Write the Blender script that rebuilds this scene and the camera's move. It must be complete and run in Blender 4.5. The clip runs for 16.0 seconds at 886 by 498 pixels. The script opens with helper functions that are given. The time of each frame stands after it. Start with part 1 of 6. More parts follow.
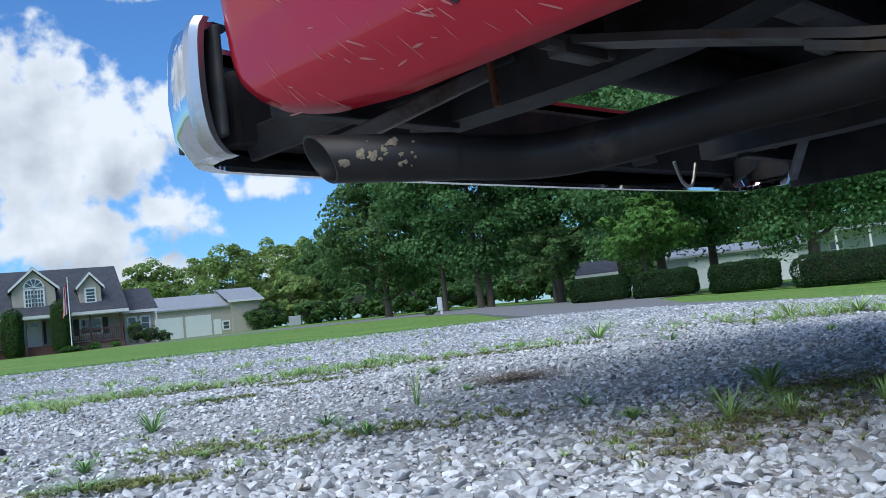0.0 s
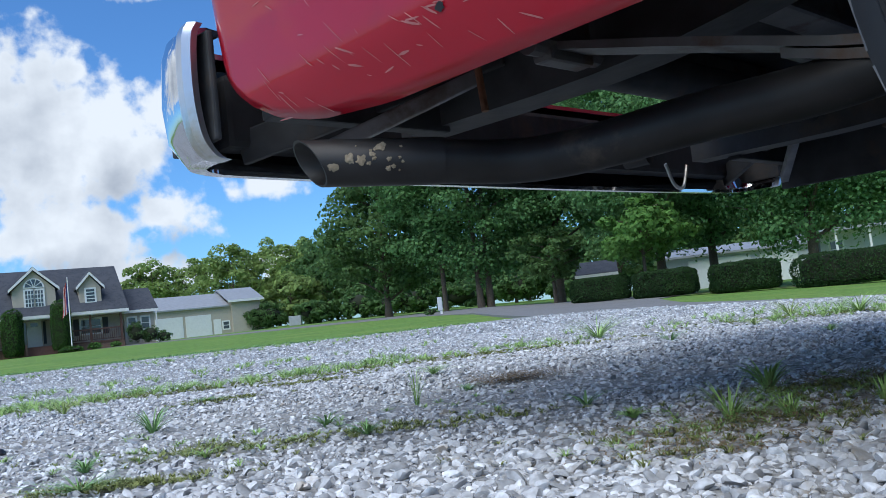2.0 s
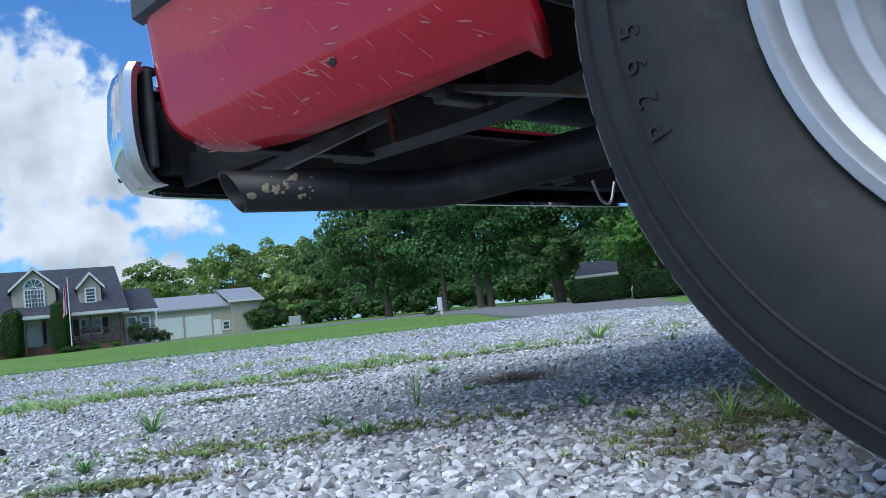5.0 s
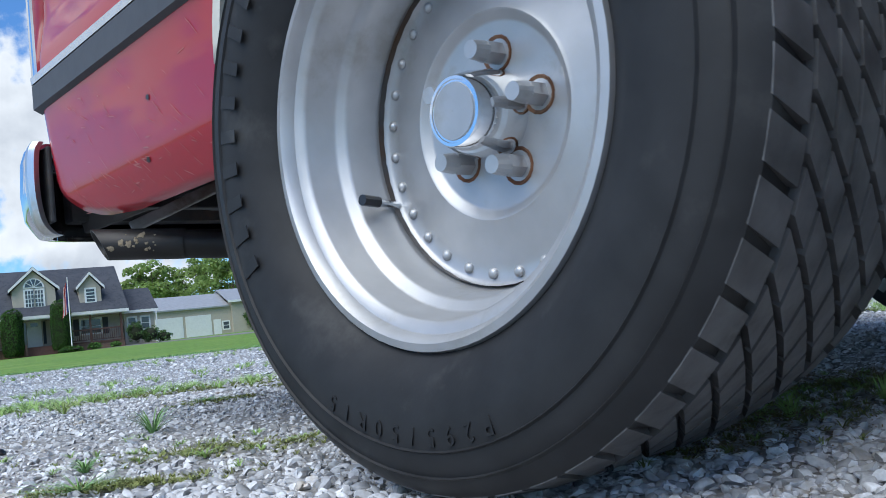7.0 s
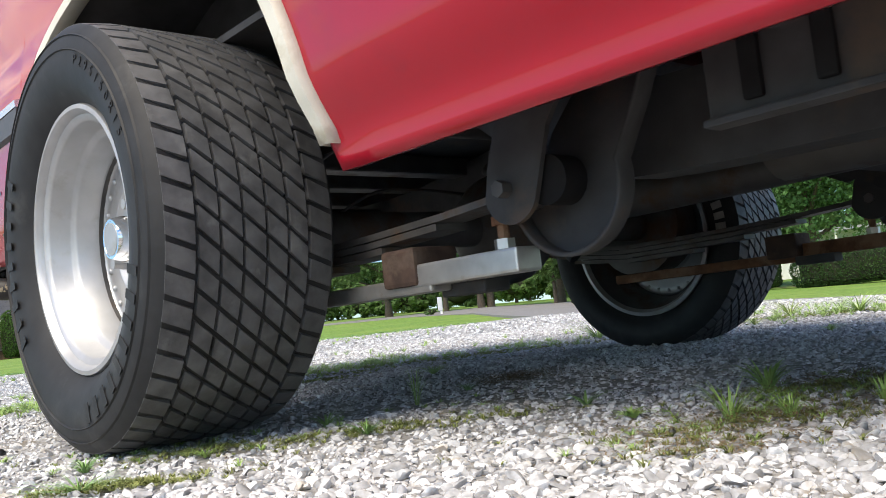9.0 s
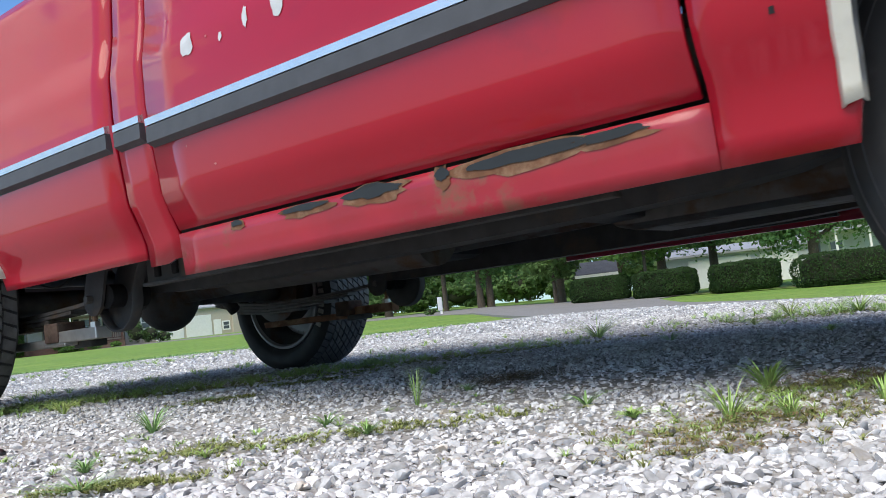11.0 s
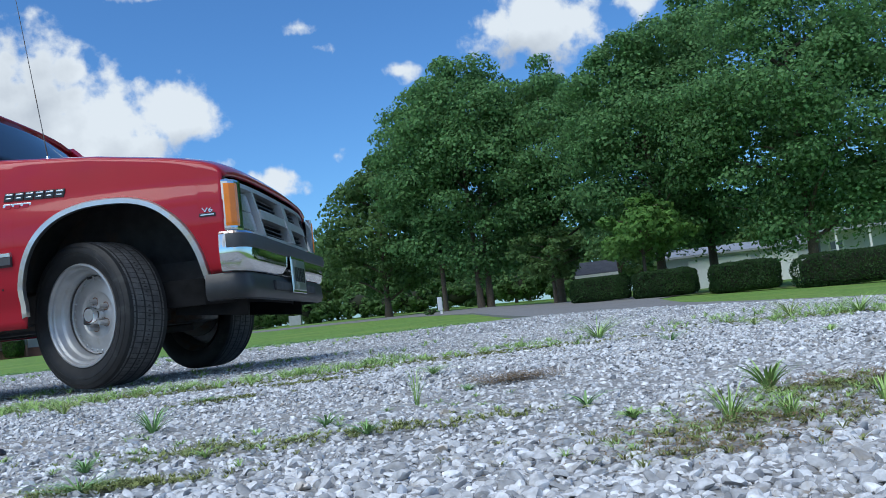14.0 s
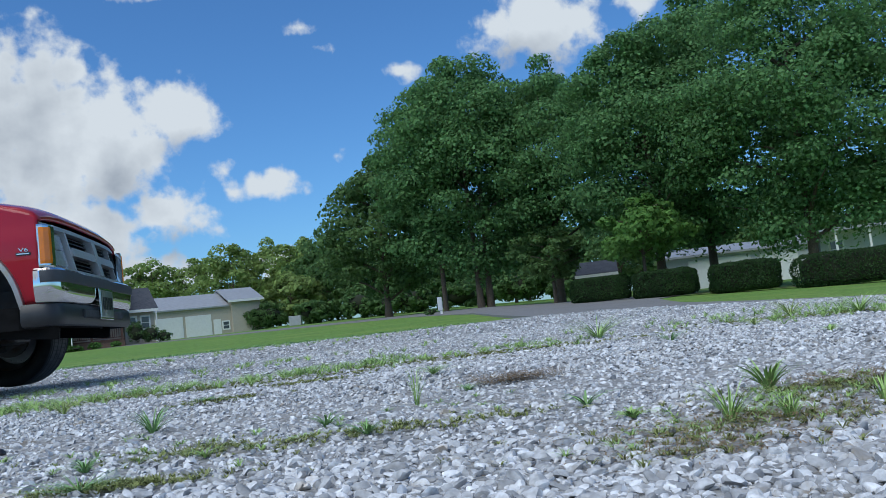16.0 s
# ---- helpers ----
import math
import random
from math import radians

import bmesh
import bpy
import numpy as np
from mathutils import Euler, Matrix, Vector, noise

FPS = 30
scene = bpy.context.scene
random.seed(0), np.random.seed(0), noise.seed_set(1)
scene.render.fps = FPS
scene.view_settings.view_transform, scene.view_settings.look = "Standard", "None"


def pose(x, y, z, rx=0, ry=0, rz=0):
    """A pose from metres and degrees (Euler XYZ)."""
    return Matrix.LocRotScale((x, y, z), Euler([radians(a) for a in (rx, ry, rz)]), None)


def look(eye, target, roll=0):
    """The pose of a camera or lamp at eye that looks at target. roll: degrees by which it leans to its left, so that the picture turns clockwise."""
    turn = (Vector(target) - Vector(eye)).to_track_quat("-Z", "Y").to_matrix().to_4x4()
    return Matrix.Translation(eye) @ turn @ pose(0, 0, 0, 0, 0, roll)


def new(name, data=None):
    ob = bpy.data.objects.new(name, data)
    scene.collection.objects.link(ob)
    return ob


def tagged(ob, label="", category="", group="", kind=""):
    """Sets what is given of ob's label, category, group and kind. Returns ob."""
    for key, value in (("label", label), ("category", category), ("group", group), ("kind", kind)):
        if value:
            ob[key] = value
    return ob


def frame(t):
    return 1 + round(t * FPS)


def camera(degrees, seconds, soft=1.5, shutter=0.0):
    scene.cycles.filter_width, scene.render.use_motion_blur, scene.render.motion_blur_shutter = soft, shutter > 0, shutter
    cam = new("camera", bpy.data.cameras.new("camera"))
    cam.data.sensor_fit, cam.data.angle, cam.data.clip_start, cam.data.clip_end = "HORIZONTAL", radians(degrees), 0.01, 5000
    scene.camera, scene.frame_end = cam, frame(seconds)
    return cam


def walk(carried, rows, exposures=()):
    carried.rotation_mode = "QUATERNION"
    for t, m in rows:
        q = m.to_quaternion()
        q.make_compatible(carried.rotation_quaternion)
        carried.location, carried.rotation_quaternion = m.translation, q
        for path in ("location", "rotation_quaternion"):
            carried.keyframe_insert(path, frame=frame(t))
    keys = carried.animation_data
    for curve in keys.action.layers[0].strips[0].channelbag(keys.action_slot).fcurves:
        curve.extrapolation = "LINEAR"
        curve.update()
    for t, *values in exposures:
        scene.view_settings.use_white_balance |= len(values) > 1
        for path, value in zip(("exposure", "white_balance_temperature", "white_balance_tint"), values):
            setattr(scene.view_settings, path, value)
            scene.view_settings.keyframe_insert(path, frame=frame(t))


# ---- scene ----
# camera on the gravel, leaning a little to its right
cam = camera(54.19, 16.0, soft=0.4, shutter=0.1)
EYE = (0.0, 0.0, 0.158)
AIM = (0.0, 10.0, 0.158 + 10.0 * math.tan(radians(4.503)))
walk(cam, [(0.0, look(EYE, AIM, -6.353)), (16.0, look(EYE, AIM, -6.353))],
     exposures=[(0.0, 0.66, 6000, 7), (4.2, 0.66, 6000, 7), (6.3, 0.48, 5300, 5), (6.6, 0.56, 5400, 6), (7.0, 0.82, 6150, 7), (7.5, 1.05, 6900, 8), (8.0, 1.22, 7300, 9), (9.2, 1.46, 7850, 11), (11.3, 1.06, 6950, 9), (12.5, 0.8, 6150, 6), (13.5, 0.68, 6050, 5), (14.2, 0.46, 6050, 5), (16.0, 0.33, 6050, 5)])

# rear axle of the truck on the ground: seconds, x, y, heading
PATH = [
    (0.00, 1.155, 0.835, -46.73), (0.25, 1.154, 0.834, -46.70), (0.50, 1.153, 0.834, -46.68),
    (0.75, 1.150, 0.840, -46.72), (1.00, 1.147, 0.847, -46.76), (1.25, 1.145, 0.851, -46.76),
    (1.50, 1.142, 0.853, -46.75), (1.75, 1.141, 0.853, -46.75), (2.00, 1.140, 0.853, -46.76),
    (2.25, 1.140, 0.853, -46.76), (2.50, 1.140, 0.853, -46.76), (2.75, 1.140, 0.853, -46.76),
    (3.00, 1.140, 0.853, -46.76), (3.25, 1.137, 0.859, -46.69), (3.50, 1.126, 0.873, -46.57),
    (3.75, 1.109, 0.895, -46.48), (4.00, 1.090, 0.919, -46.40), (4.25, 1.074, 0.939, -46.32),
    (4.50, 1.057, 0.961, -46.20), (4.75, 1.037, 0.982, -46.04), (5.00, 1.017, 1.006, -45.88),
    (5.25, 0.993, 1.033, -45.76), (5.50, 0.965, 1.063, -45.69), (5.75, 0.932, 1.099, -45.72),
    (6.00, 0.892, 1.141, -45.88), (6.25, 0.846, 1.190, -46.19), (6.50, 0.798, 1.238, -46.52),
    (6.75, 0.739, 1.301, -46.93), (7.00, 0.674, 1.372, -47.28), (7.25, 0.598, 1.459, -47.49),
    (7.50, 0.520, 1.547, -47.63), (7.75, 0.451, 1.622, -47.77), (8.00, 0.388, 1.691, -47.87),
    (8.25, 0.334, 1.752, -47.89), (8.50, 0.278, 1.815, -47.87), (8.75, 0.208, 1.891, -47.86),
    (9.00, 0.126, 1.980, -47.80), (9.25, 0.019, 2.096, -47.45), (9.50, -0.085, 2.216, -47.06),
    (9.75, -0.199, 2.352, -46.38), (10.00, -0.328, 2.500, -45.39), (10.25, -0.474, 2.659, -44.08),
    (10.50, -0.640, 2.827, -42.46), (10.75, -0.830, 3.001, -40.51), (11.00, -1.046, 3.179, -38.23),
    (11.25, -1.293, 3.358, -35.61), (11.50, -1.546, 3.532, -32.73), (11.75, -1.821, 3.700, -29.73),
    (12.00, -2.096, 3.853, -26.71), (12.25, -2.367, 3.983, -23.74), (12.50, -2.638, 4.095, -20.74),
    (12.75, -2.910, 4.189, -17.67), (13.00, -3.182, 4.265, -14.55), (13.25, -3.452, 4.325, -11.41),
    (13.50, -3.720, 4.370, -8.27), (13.75, -3.994, 4.400, -5.08), (14.00, -4.258, 4.417, -2.10),
    (14.25, -4.503, 4.420, 0.38), (14.50, -4.725, 4.414, 2.52), (14.75, -4.913, 4.403, 4.33),
    (15.00, -5.073, 4.388, 5.88), (15.25, -5.210, 4.372, 7.31), (15.50, -5.317, 4.358, 8.40),
    (15.75, -5.385, 4.348, 8.90), (16.00, -5.418, 4.342, 9.05),
]

SUN_DIR = Vector((-0.4, -0.6, 1.0)).normalized()


def make_world():
    world = bpy.data.worlds.new("sky")
    scene.world = world
    world.use_nodes = True
    nt = world.node_tree
    nt.nodes.clear()
    n, l = nt.nodes.new, nt.links.new
    out, bg = n("ShaderNodeOutputWorld"), n("ShaderNodeBackground")
    sky = n("ShaderNodeTexSky")
    sky.sky_type, sky.sun_disc = "NISHITA", False
    sky.sun_elevation = math.asin(SUN_DIR.z)
    sky.sun_rotation = math.atan2(SUN_DIR.x, SUN_DIR.y)
    sky.air_density, sky.dust_density, sky.ozone_density = 1.0, 0.6, 2.5
    co = n("ShaderNodeTexCoord")
    # cumulus: soft heaps of cloud by direction, broken up by noise
    heaps = [(-25, 13, 5.5, 7.5), (-20.5, 12.5, 4.5, 4.6), (-16.5, 14.8, 3.0, 2.0), (-24, 7.5, 7, 3), (-17, 8.5, 4, 2.2), (-13.3, 9.5, 1.3, 1.1), (-11.4, 9.7, 2.3, 1.0), (-13.7, 10.9, 0.9, 0.9), (-20, 4.6, 10, 1.7), (-11, 4.6, 5, 1.3),
             (8, 17.6, 4.8, 2.9), (14.7, 18.6, 2.0, 1.2), (-1.5, 16.3, 0.9, 0.6), (-6.3, 11.3, 0.9, 0.45), (-17, 22, 2.6, 0.7), (-7.9, 19.6, 1.7, 0.5), (-7.0, 18.3, 1.3, 0.4),
             # unseen heaps, added overhead and all round for whiter fill light and reflections
             (60, 25, 22, 12), (-70, 20, 22, 12), (150, 25, 30, 10), (-140, 30, 26, 14), (100, 40, 18, 10), (30, 35, 9, 5), (0, 92, 500, 34), (-158, 15, 15, 7), (-122, 10, 17, 5), (172, 9, 14, 5), (-95, 42, 20, 9), (125, 12, 16, 6)]
    sep = n("ShaderNodeSeparateXYZ")
    l(co.outputs["Generated"], sep.inputs[0])

    def op(kind, a, b=None, c=None):
        m = n("ShaderNodeMath")
        m.operation = kind
        for i, v in enumerate((a, b, c)):
            if v is None:
                continue
            if isinstance(v, (int, float)):
                m.inputs[i].default_value = v
            else:
                l(v, m.inputs[i])
        return m.outputs[0]
    az = op("MULTIPLY", op("ARCTAN2", sep.outputs[0], sep.outputs[1]), 57.2958)
    el = op("MULTIPLY", op("ARCSINE", sep.outputs[2]), 57.2958)

    def heap_sum(height):
        total = None
        for a, e, ra, re in heaps:
            u = op("DIVIDE", op("SUBTRACT", az, a), ra)
            v = op("DIVIDE", op("SUBTRACT", height, e), re)
            d = op("SQRT", op("ADD", op("MULTIPLY", u, u), op("MULTIPLY", v, v)))
            one = op("MULTIPLY", op("SUBTRACT", 1.0, d), min(1.0, 0.08 + 0.43 * re))
            total = one if total is None else op("SMOOTH_MAX", total, one, 0.12)
        return total
    total, above = heap_sum(el), heap_sum(op("ADD", el, 2.2))
    fluff = n("ShaderNodeTexNoise")
    fluff.inputs["Scale"].default_value, fluff.inputs["Detail"].default_value, fluff.inputs["Roughness"].default_value = 8.0, 10.0, 0.62
    l(co.outputs["Generated"], fluff.inputs["Vector"])
    curl = n("ShaderNodeTexNoise")
    curl.inputs["Scale"].default_value, curl.inputs["Detail"].default_value = 36.0, 10.0
    l(co.outputs["Generated"], curl.inputs["Vector"])
    dens = op("ADD", op("ADD", total, op("MULTIPLY", op("SUBTRACT", fluff.outputs[0], 0.5), 1.7)), op("MULTIPLY", op("SUBTRACT", curl.outputs[0], 0.5), 1.5))
    cover = n("ShaderNodeMapRange")
    cover.interpolation_type = "SMOOTHSTEP"
    cover.inputs["From Min"].default_value, cover.inputs["From Max"].default_value = 0.05, 0.5
    l(dens, cover.inputs["Value"])
    # grey undersides where the cloud is thick
    shade = n("ShaderNodeTexNoise")
    shade.inputs["Scale"].default_value, shade.inputs["Detail"].default_value = 5.5, 6.0
    shift = n("ShaderNodeMapping")
    shift.inputs["Location"].default_value = (0.3, 0.1, 0.03)
    l(co.outputs["Generated"], shift.inputs["Vector"])
    l(shift.outputs[0], shade.inputs["Vector"])
    thick = n("ShaderNodeMapRange")
    thick.inputs["From Min"].default_value, thick.inputs["From Max"].default_value = 0.1, 1.2
    l(op("ADD", op("ADD", above, op("MULTIPLY", op("SUBTRACT", curl.outputs[0], 0.5), 0.9)), op("MULTIPLY", op("SUBTRACT", shade.outputs[0], 0.5), 2.4)), thick.inputs["Value"])
    ramp = n("ShaderNodeValToRGB")
    ramp.color_ramp.elements[0].color = (4.1, 4.2, 4.4, 1)
    ramp.color_ramp.elements[1].color = (1.7, 1.88, 2.25, 1)
    l(thick.outputs[0], ramp.inputs[0])
    mix = n("ShaderNodeMix")
    mix.data_type = "RGBA"
    tint = n("ShaderNodeMix")
    tint.data_type, tint.blend_type = "RGBA", "MULTIPLY"
    tint.inputs["Factor"].default_value = 1.0
    tint.inputs[7].default_value = (0.36, 0.555, 0.76, 1)
    l(sky.outputs[0], tint.inputs[6])
    l(cover.outputs[0], mix.inputs["Factor"])
    l(tint.outputs[2], mix.inputs[6])
    l(ramp.outputs[0], mix.inputs[7])
    l(mix.outputs[2], bg.inputs[0])
    bg.inputs[1].default_value = 0.135
    l(bg.outputs[0], out.inputs[0])


make_world()
sun = new("sun", bpy.data.lights.new("sun", "SUN"))
sun.data.energy, sun.data.angle, sun.data.color = 1.8, radians(56.0), (1.0, 0.95, 0.87)
sun.matrix_world = look(SUN_DIR * 50, (0, 0, 0))


# ---- materials ----
def material(name, colour, rough=0.6, metal=0.0, vary=0.15, scale=20.0, bump=0.0, bump_scale=None, coat=0.0, second=None, second_at=0.6, second_scale=3.0,
             second_rough=None, island=0.0, objects=0.0, glow=0.0, transmission=0.0, spec=0.5, coat_ior=1.5):
    """A principled surface: fine grain, coarse patches of a second colour, relief."""
    m = bpy.data.materials.new(name)
    m.use_nodes = True
    nt = m.node_tree
    n, l = nt.nodes.new, nt.links.new
    b = nt.nodes["Principled BSDF"]
    b.inputs["Roughness"].default_value, b.inputs["Metallic"].default_value = rough, metal
    b.inputs["Coat Weight"].default_value, b.inputs["Coat Roughness"].default_value = coat, 0.04
    b.inputs["Coat IOR"].default_value = coat_ior
    b.inputs["Transmission Weight"].default_value = transmission
    b.inputs["Specular IOR Level"].default_value = spec
    co = n("ShaderNodeTexCoord")
    grain = n("ShaderNodeTexNoise")
    grain.inputs["Scale"].default_value, grain.inputs["Detail"].default_value = scale, 6.0
    l(co.outputs["Object"], grain.inputs["Vector"])
    ramp = n("ShaderNodeValToRGB")
    lo, hi = [max(0.0, c * (1 - vary)) for c in colour], [min(1.0, c * (1 + vary)) for c in colour]
    ramp.color_ramp.elements[0].position, ramp.color_ramp.elements[1].position = 0.3, 0.7
    ramp.color_ramp.elements[0].color, ramp.color_ramp.elements[1].color = (*lo, 1), (*hi, 1)
    l(grain.outputs[0], ramp.inputs[0])
    colour_out = ramp.outputs[0]
    if second:
        patch = n("ShaderNodeTexNoise")
        patch.inputs["Scale"].default_value, patch.inputs["Detail"].default_value, patch.inputs["Roughness"].default_value = second_scale, 8.0, 0.65
        l(co.outputs["Object"], patch.inputs["Vector"])
        step = n("ShaderNodeMapRange")
        step.inputs["From Min"].default_value, step.inputs["From Max"].default_value = second_at - 0.06, second_at + 0.06
        l(patch.outputs[0], step.inputs["Value"])
        mix = n("ShaderNodeMix")
        mix.data_type = "RGBA"
        l(step.outputs[0], mix.inputs["Factor"])
        l(colour_out, mix.inputs[6])
        mix.inputs[7].default_value = (*second, 1)
        colour_out = mix.outputs[2]
        if second_rough is not None:
            rr = n("ShaderNodeMapRange")
            rr.inputs["To Min"].default_value, rr.inputs["To Max"].default_value = rough, second_rough
            l(step.outputs[0], rr.inputs["Value"])
            l(rr.outputs[0], b.inputs["Roughness"])
    if island or objects:
        if island:
            src = n("ShaderNodeNewGeometry").outputs["Random Per Island"]
        else:
            src = n("ShaderNodeObjectInfo").outputs["Random"]
        hsv = n("ShaderNodeHueSaturation")
        amount = island or objects
        rng = n("ShaderNodeMapRange")
        rng.inputs["To Min"].default_value, rng.inputs["To Max"].default_value = 1 - amount, 1 + amount
        l(src, rng.inputs["Value"])
        l(rng.outputs[0], hsv.inputs["Value"])
        l(colour_out, hsv.inputs["Color"])
        colour_out = hsv.outputs[0]
    l(colour_out, b.inputs["Base Color"])
    if bump:
        rel = n("ShaderNodeTexNoise")
        rel.inputs["Scale"].default_value, rel.inputs["Detail"].default_value = bump_scale or scale * 2, 5.0
        l(co.outputs["Object"], rel.inputs["Vector"])
        bp = n("ShaderNodeBump")
        bp.inputs["Strength"].default_value, bp.inputs["Distance"].default_value = 0.6, bump
        l(rel.outputs[0], bp.inputs["Height"])
        l(bp.outputs[0], b.inputs["Normal"])
    if glow:
        b.inputs["Emission Color"].default_value, b.inputs["Emission Strength"].default_value = (*colour, 1), glow
    return m


RED = material("red_paint", (0.37, 0.004, 0.018), 0.4, 0.0, 0.06, 3.0, coat=1.0, coat_ior=1.42, bump=0.0005, bump_scale=2.2, second=(0.32, 0.005, 0.02), second_at=0.66, second_scale=5.0, spec=0.15)
CHROME = material("chrome", (0.78, 0.79, 0.8), 0.07, 1.0, 0.05, 8.0, second=(0.55, 0.54, 0.52), second_at=0.68, second_scale=9.0, second_rough=0.25)
TRIM = material("dull_chrome_trim", (0.62, 0.64, 0.66), 0.28, 0.9, 0.1, 15.0, second=(0.5, 0.47, 0.38), second_at=0.6, second_scale=6.0, second_rough=0.6)
IVORY = material("yellowed_white_trim", (0.62, 0.6, 0.52), 0.5, 0.0, 0.1, 15.0, second=(0.48, 0.43, 0.32), second_at=0.6, second_scale=7.0)
RUB = material("grey_rubber", (0.055, 0.058, 0.065), 0.5, 0.0, 0.12, 30.0, bump=0.0006)
PLASTIC = material("black_plastic", (0.022, 0.023, 0.026), 0.42, 0.0, 0.2, 25.0, bump=0.0005)
BLACK = material("dark_undercoat", (0.04, 0.04, 0.042), 0.7, 0.0, 0.35, 18.0, bump=0.002, second=(0.075, 0.055, 0.042), second_at=0.62, second_scale=7.0)
STEEL = material("dirty_steel", (0.105, 0.1, 0.098), 0.55, 0.4, 0.3, 14.0, bump=0.0015, second=(0.12, 0.075, 0.05), second_at=0.58, second_scale=8.0, second_rough=0.85)
DUSTY = material("dusty_grey_steel", (0.24, 0.24, 0.24), 0.6, 0.2, 0.3, 20.0, bump=0.001, second=(0.16, 0.13, 0.11), second_at=0.6, second_scale=9.0)
RUST = material("rust", (0.16, 0.07, 0.035), 0.9, 0.0, 0.4, 30.0, bump=0.002, second=(0.26, 0.15, 0.09), second_at=0.55, second_scale=14.0)
ROCKER = material("rusty_red_sill", (0.33, 0.006, 0.02), 0.42, 0.0, 0.15, 9.0, bump=0.0012, coat=0.5, second=(0.17, 0.085, 0.05), second_at=0.62, second_scale=8.0, second_rough=0.9)
ALU = material("cast_aluminium", (0.45, 0.455, 0.465), 0.42, 0.62, 0.08, 22.0, bump=0.0005, second=(0.38, 0.37, 0.35), second_at=0.62, second_scale=9.0, second_rough=0.55)
BARE = material("bare_metal_bar", (0.55, 0.54, 0.52), 0.4, 0.8, 0.15, 25.0, bump=0.0006, second=(0.4, 0.33, 0.26), second_at=0.64, second_scale=12.0)
TYRE = material("tyre_rubber", (0.017, 0.0175, 0.019), 0.6, 0.0, 0.3, 25.0, bump=0.0006, second=(0.04, 0.04, 0.04), second_at=0.62, second_scale=9.0, spec=0.35)
TREAD = material("tread_rubber", (0.08, 0.08, 0.083), 0.5, 0.0, 0.4, 30.0, bump=0.0016, second=(0.13, 0.13, 0.13), second_at=0.62, second_scale=22.0, second_rough=0.75)
WHITE_LETTER = material("whitish_tyre_lettering", (0.34, 0.33, 0.31), 0.7, 0.0, 0.25, 40.0)
PIPE = material("sooty_exhaust_pipe", (0.03, 0.028, 0.027), 0.5, 0.5, 0.25, 20.0, bump=0.0008, second=(0.09, 0.07, 0.055), second_at=0.66, second_scale=10.0)
MUD = material("dry_mud", (0.27, 0.22, 0.15), 0.95, 0.0, 0.25, 60.0, bump=0.002)
AMBER = material("amber_lens", (0.85, 0.23, 0.01), 0.18, 0.0, 0.06, 30.0, coat=0.5)
TAIL = material("red_lens", (0.4, 0.01, 0.015), 0.15, 0.0, 0.1, 30.0, coat=0.5)
LENS = material("headlamp_glass", (0.42, 0.45, 0.48), 0.12, 0.3, 0.15, 60.0, bump=0.001, bump_scale=90.0, coat=0.6)
GLASS = material("tinted_window_glass", (0.012, 0.015, 0.018), 0.03, 0.0, 0.05, 5.0, spec=0.5)
CHIP = material("grey_primer_chip", (0.5, 0.53, 0.55), 0.6, 0.0, 0.1, 40.0)
SCRATCH = material("pale_scratch", (0.46, 0.16, 0.15), 0.7, 0.0, 0.2, 60.0)
ARGENT = material("argent_painted_grille", (0.5, 0.51, 0.52), 0.35, 0.6, 0.08, 20.0)
# black for low parts, darkened further so their shade is in the colour
SHADE_BLACK = material("matte_black_shield", (0.014, 0.014, 0.015), 0.9, 0.0, 0.3, 20.0, bump=0.001, spec=0.2)
CLAMP = material("dark_rust", (0.075, 0.045, 0.035), 0.85, 0.1, 0.35, 30.0, bump=0.002, second=(0.12, 0.085, 0.065), second_at=0.58, second_scale=14.0)
BADGE = material("badge_black", (0.02, 0.02, 0.022), 0.3, 0.0, 0.1, 30.0)
SILVER = material("badge_silver", (0.7, 0.71, 0.72), 0.25, 0.8, 0.05, 30.0)


# ---- mesh helpers ----
def part(name, bm, mat, parent=None, label="", smooth=False, kind=""):
    me = bpy.data.meshes.new(name)
    if smooth:
        for f in bm.faces:
            f.smooth = True
    bm.normal_update()
    bm.to_mesh(me)
    bm.free()
    me.materials.append(mat)
    ob = new(name, me)
    if smooth:
        me.set_sharp_from_angle(angle=radians(38))
    if parent is not None:
        ob.parent = parent
    return tagged(ob, label, kind=kind)


def raw(name, verts, faces, mat, parent=None, label="", smooth=False, kind=""):
    me = bpy.data.meshes.new(name)
    me.from_pydata(verts, [], faces)
    me.materials.append(mat)
    if smooth:
        me.polygons.foreach_set("use_smooth", [True] * len(me.polygons))
    ob = new(name, me)
    if smooth:
        me.set_sharp_from_angle(angle=radians(38))
    if parent is not None:
        ob.parent = parent
    return tagged(ob, label, kind=kind)


def box(bm, c, s, bevel=0.0, m=None):
    r = bmesh.ops.create_cube(bm, size=1.0)
    t = Matrix.Translation(c) @ Matrix.Diagonal((*s, 1))
    bmesh.ops.transform(bm, matrix=(m @ t) if m else t, verts=r["verts"])
    if bevel:
        es = {e for v in r["verts"] for e in v.link_edges}
        bmesh.ops.bevel(bm, geom=list(es), offset=bevel, segments=2, affect="EDGES", profile=0.6)
    return bm


def boxed(c, s, bevel=0.0, m=None):
    return box(bmesh.new(), c, s, bevel, m)


def rod(bm, a, b, r, r2=None, seg=12):
    a, b = Vector(a), Vector(b)
    d = b - a
    m = Matrix.Translation((a + b) / 2) @ d.to_track_quat("Z", "Y").to_matrix().to_4x4()
    bmesh.ops.create_cone(bm, cap_ends=True, segments=seg, radius1=r, radius2=r if r2 is None else r2, depth=d.length, matrix=m)
    return bm


def rodded(a, b, r, r2=None, seg=12):
    return rod(bmesh.new(), a, b, r, r2, seg)


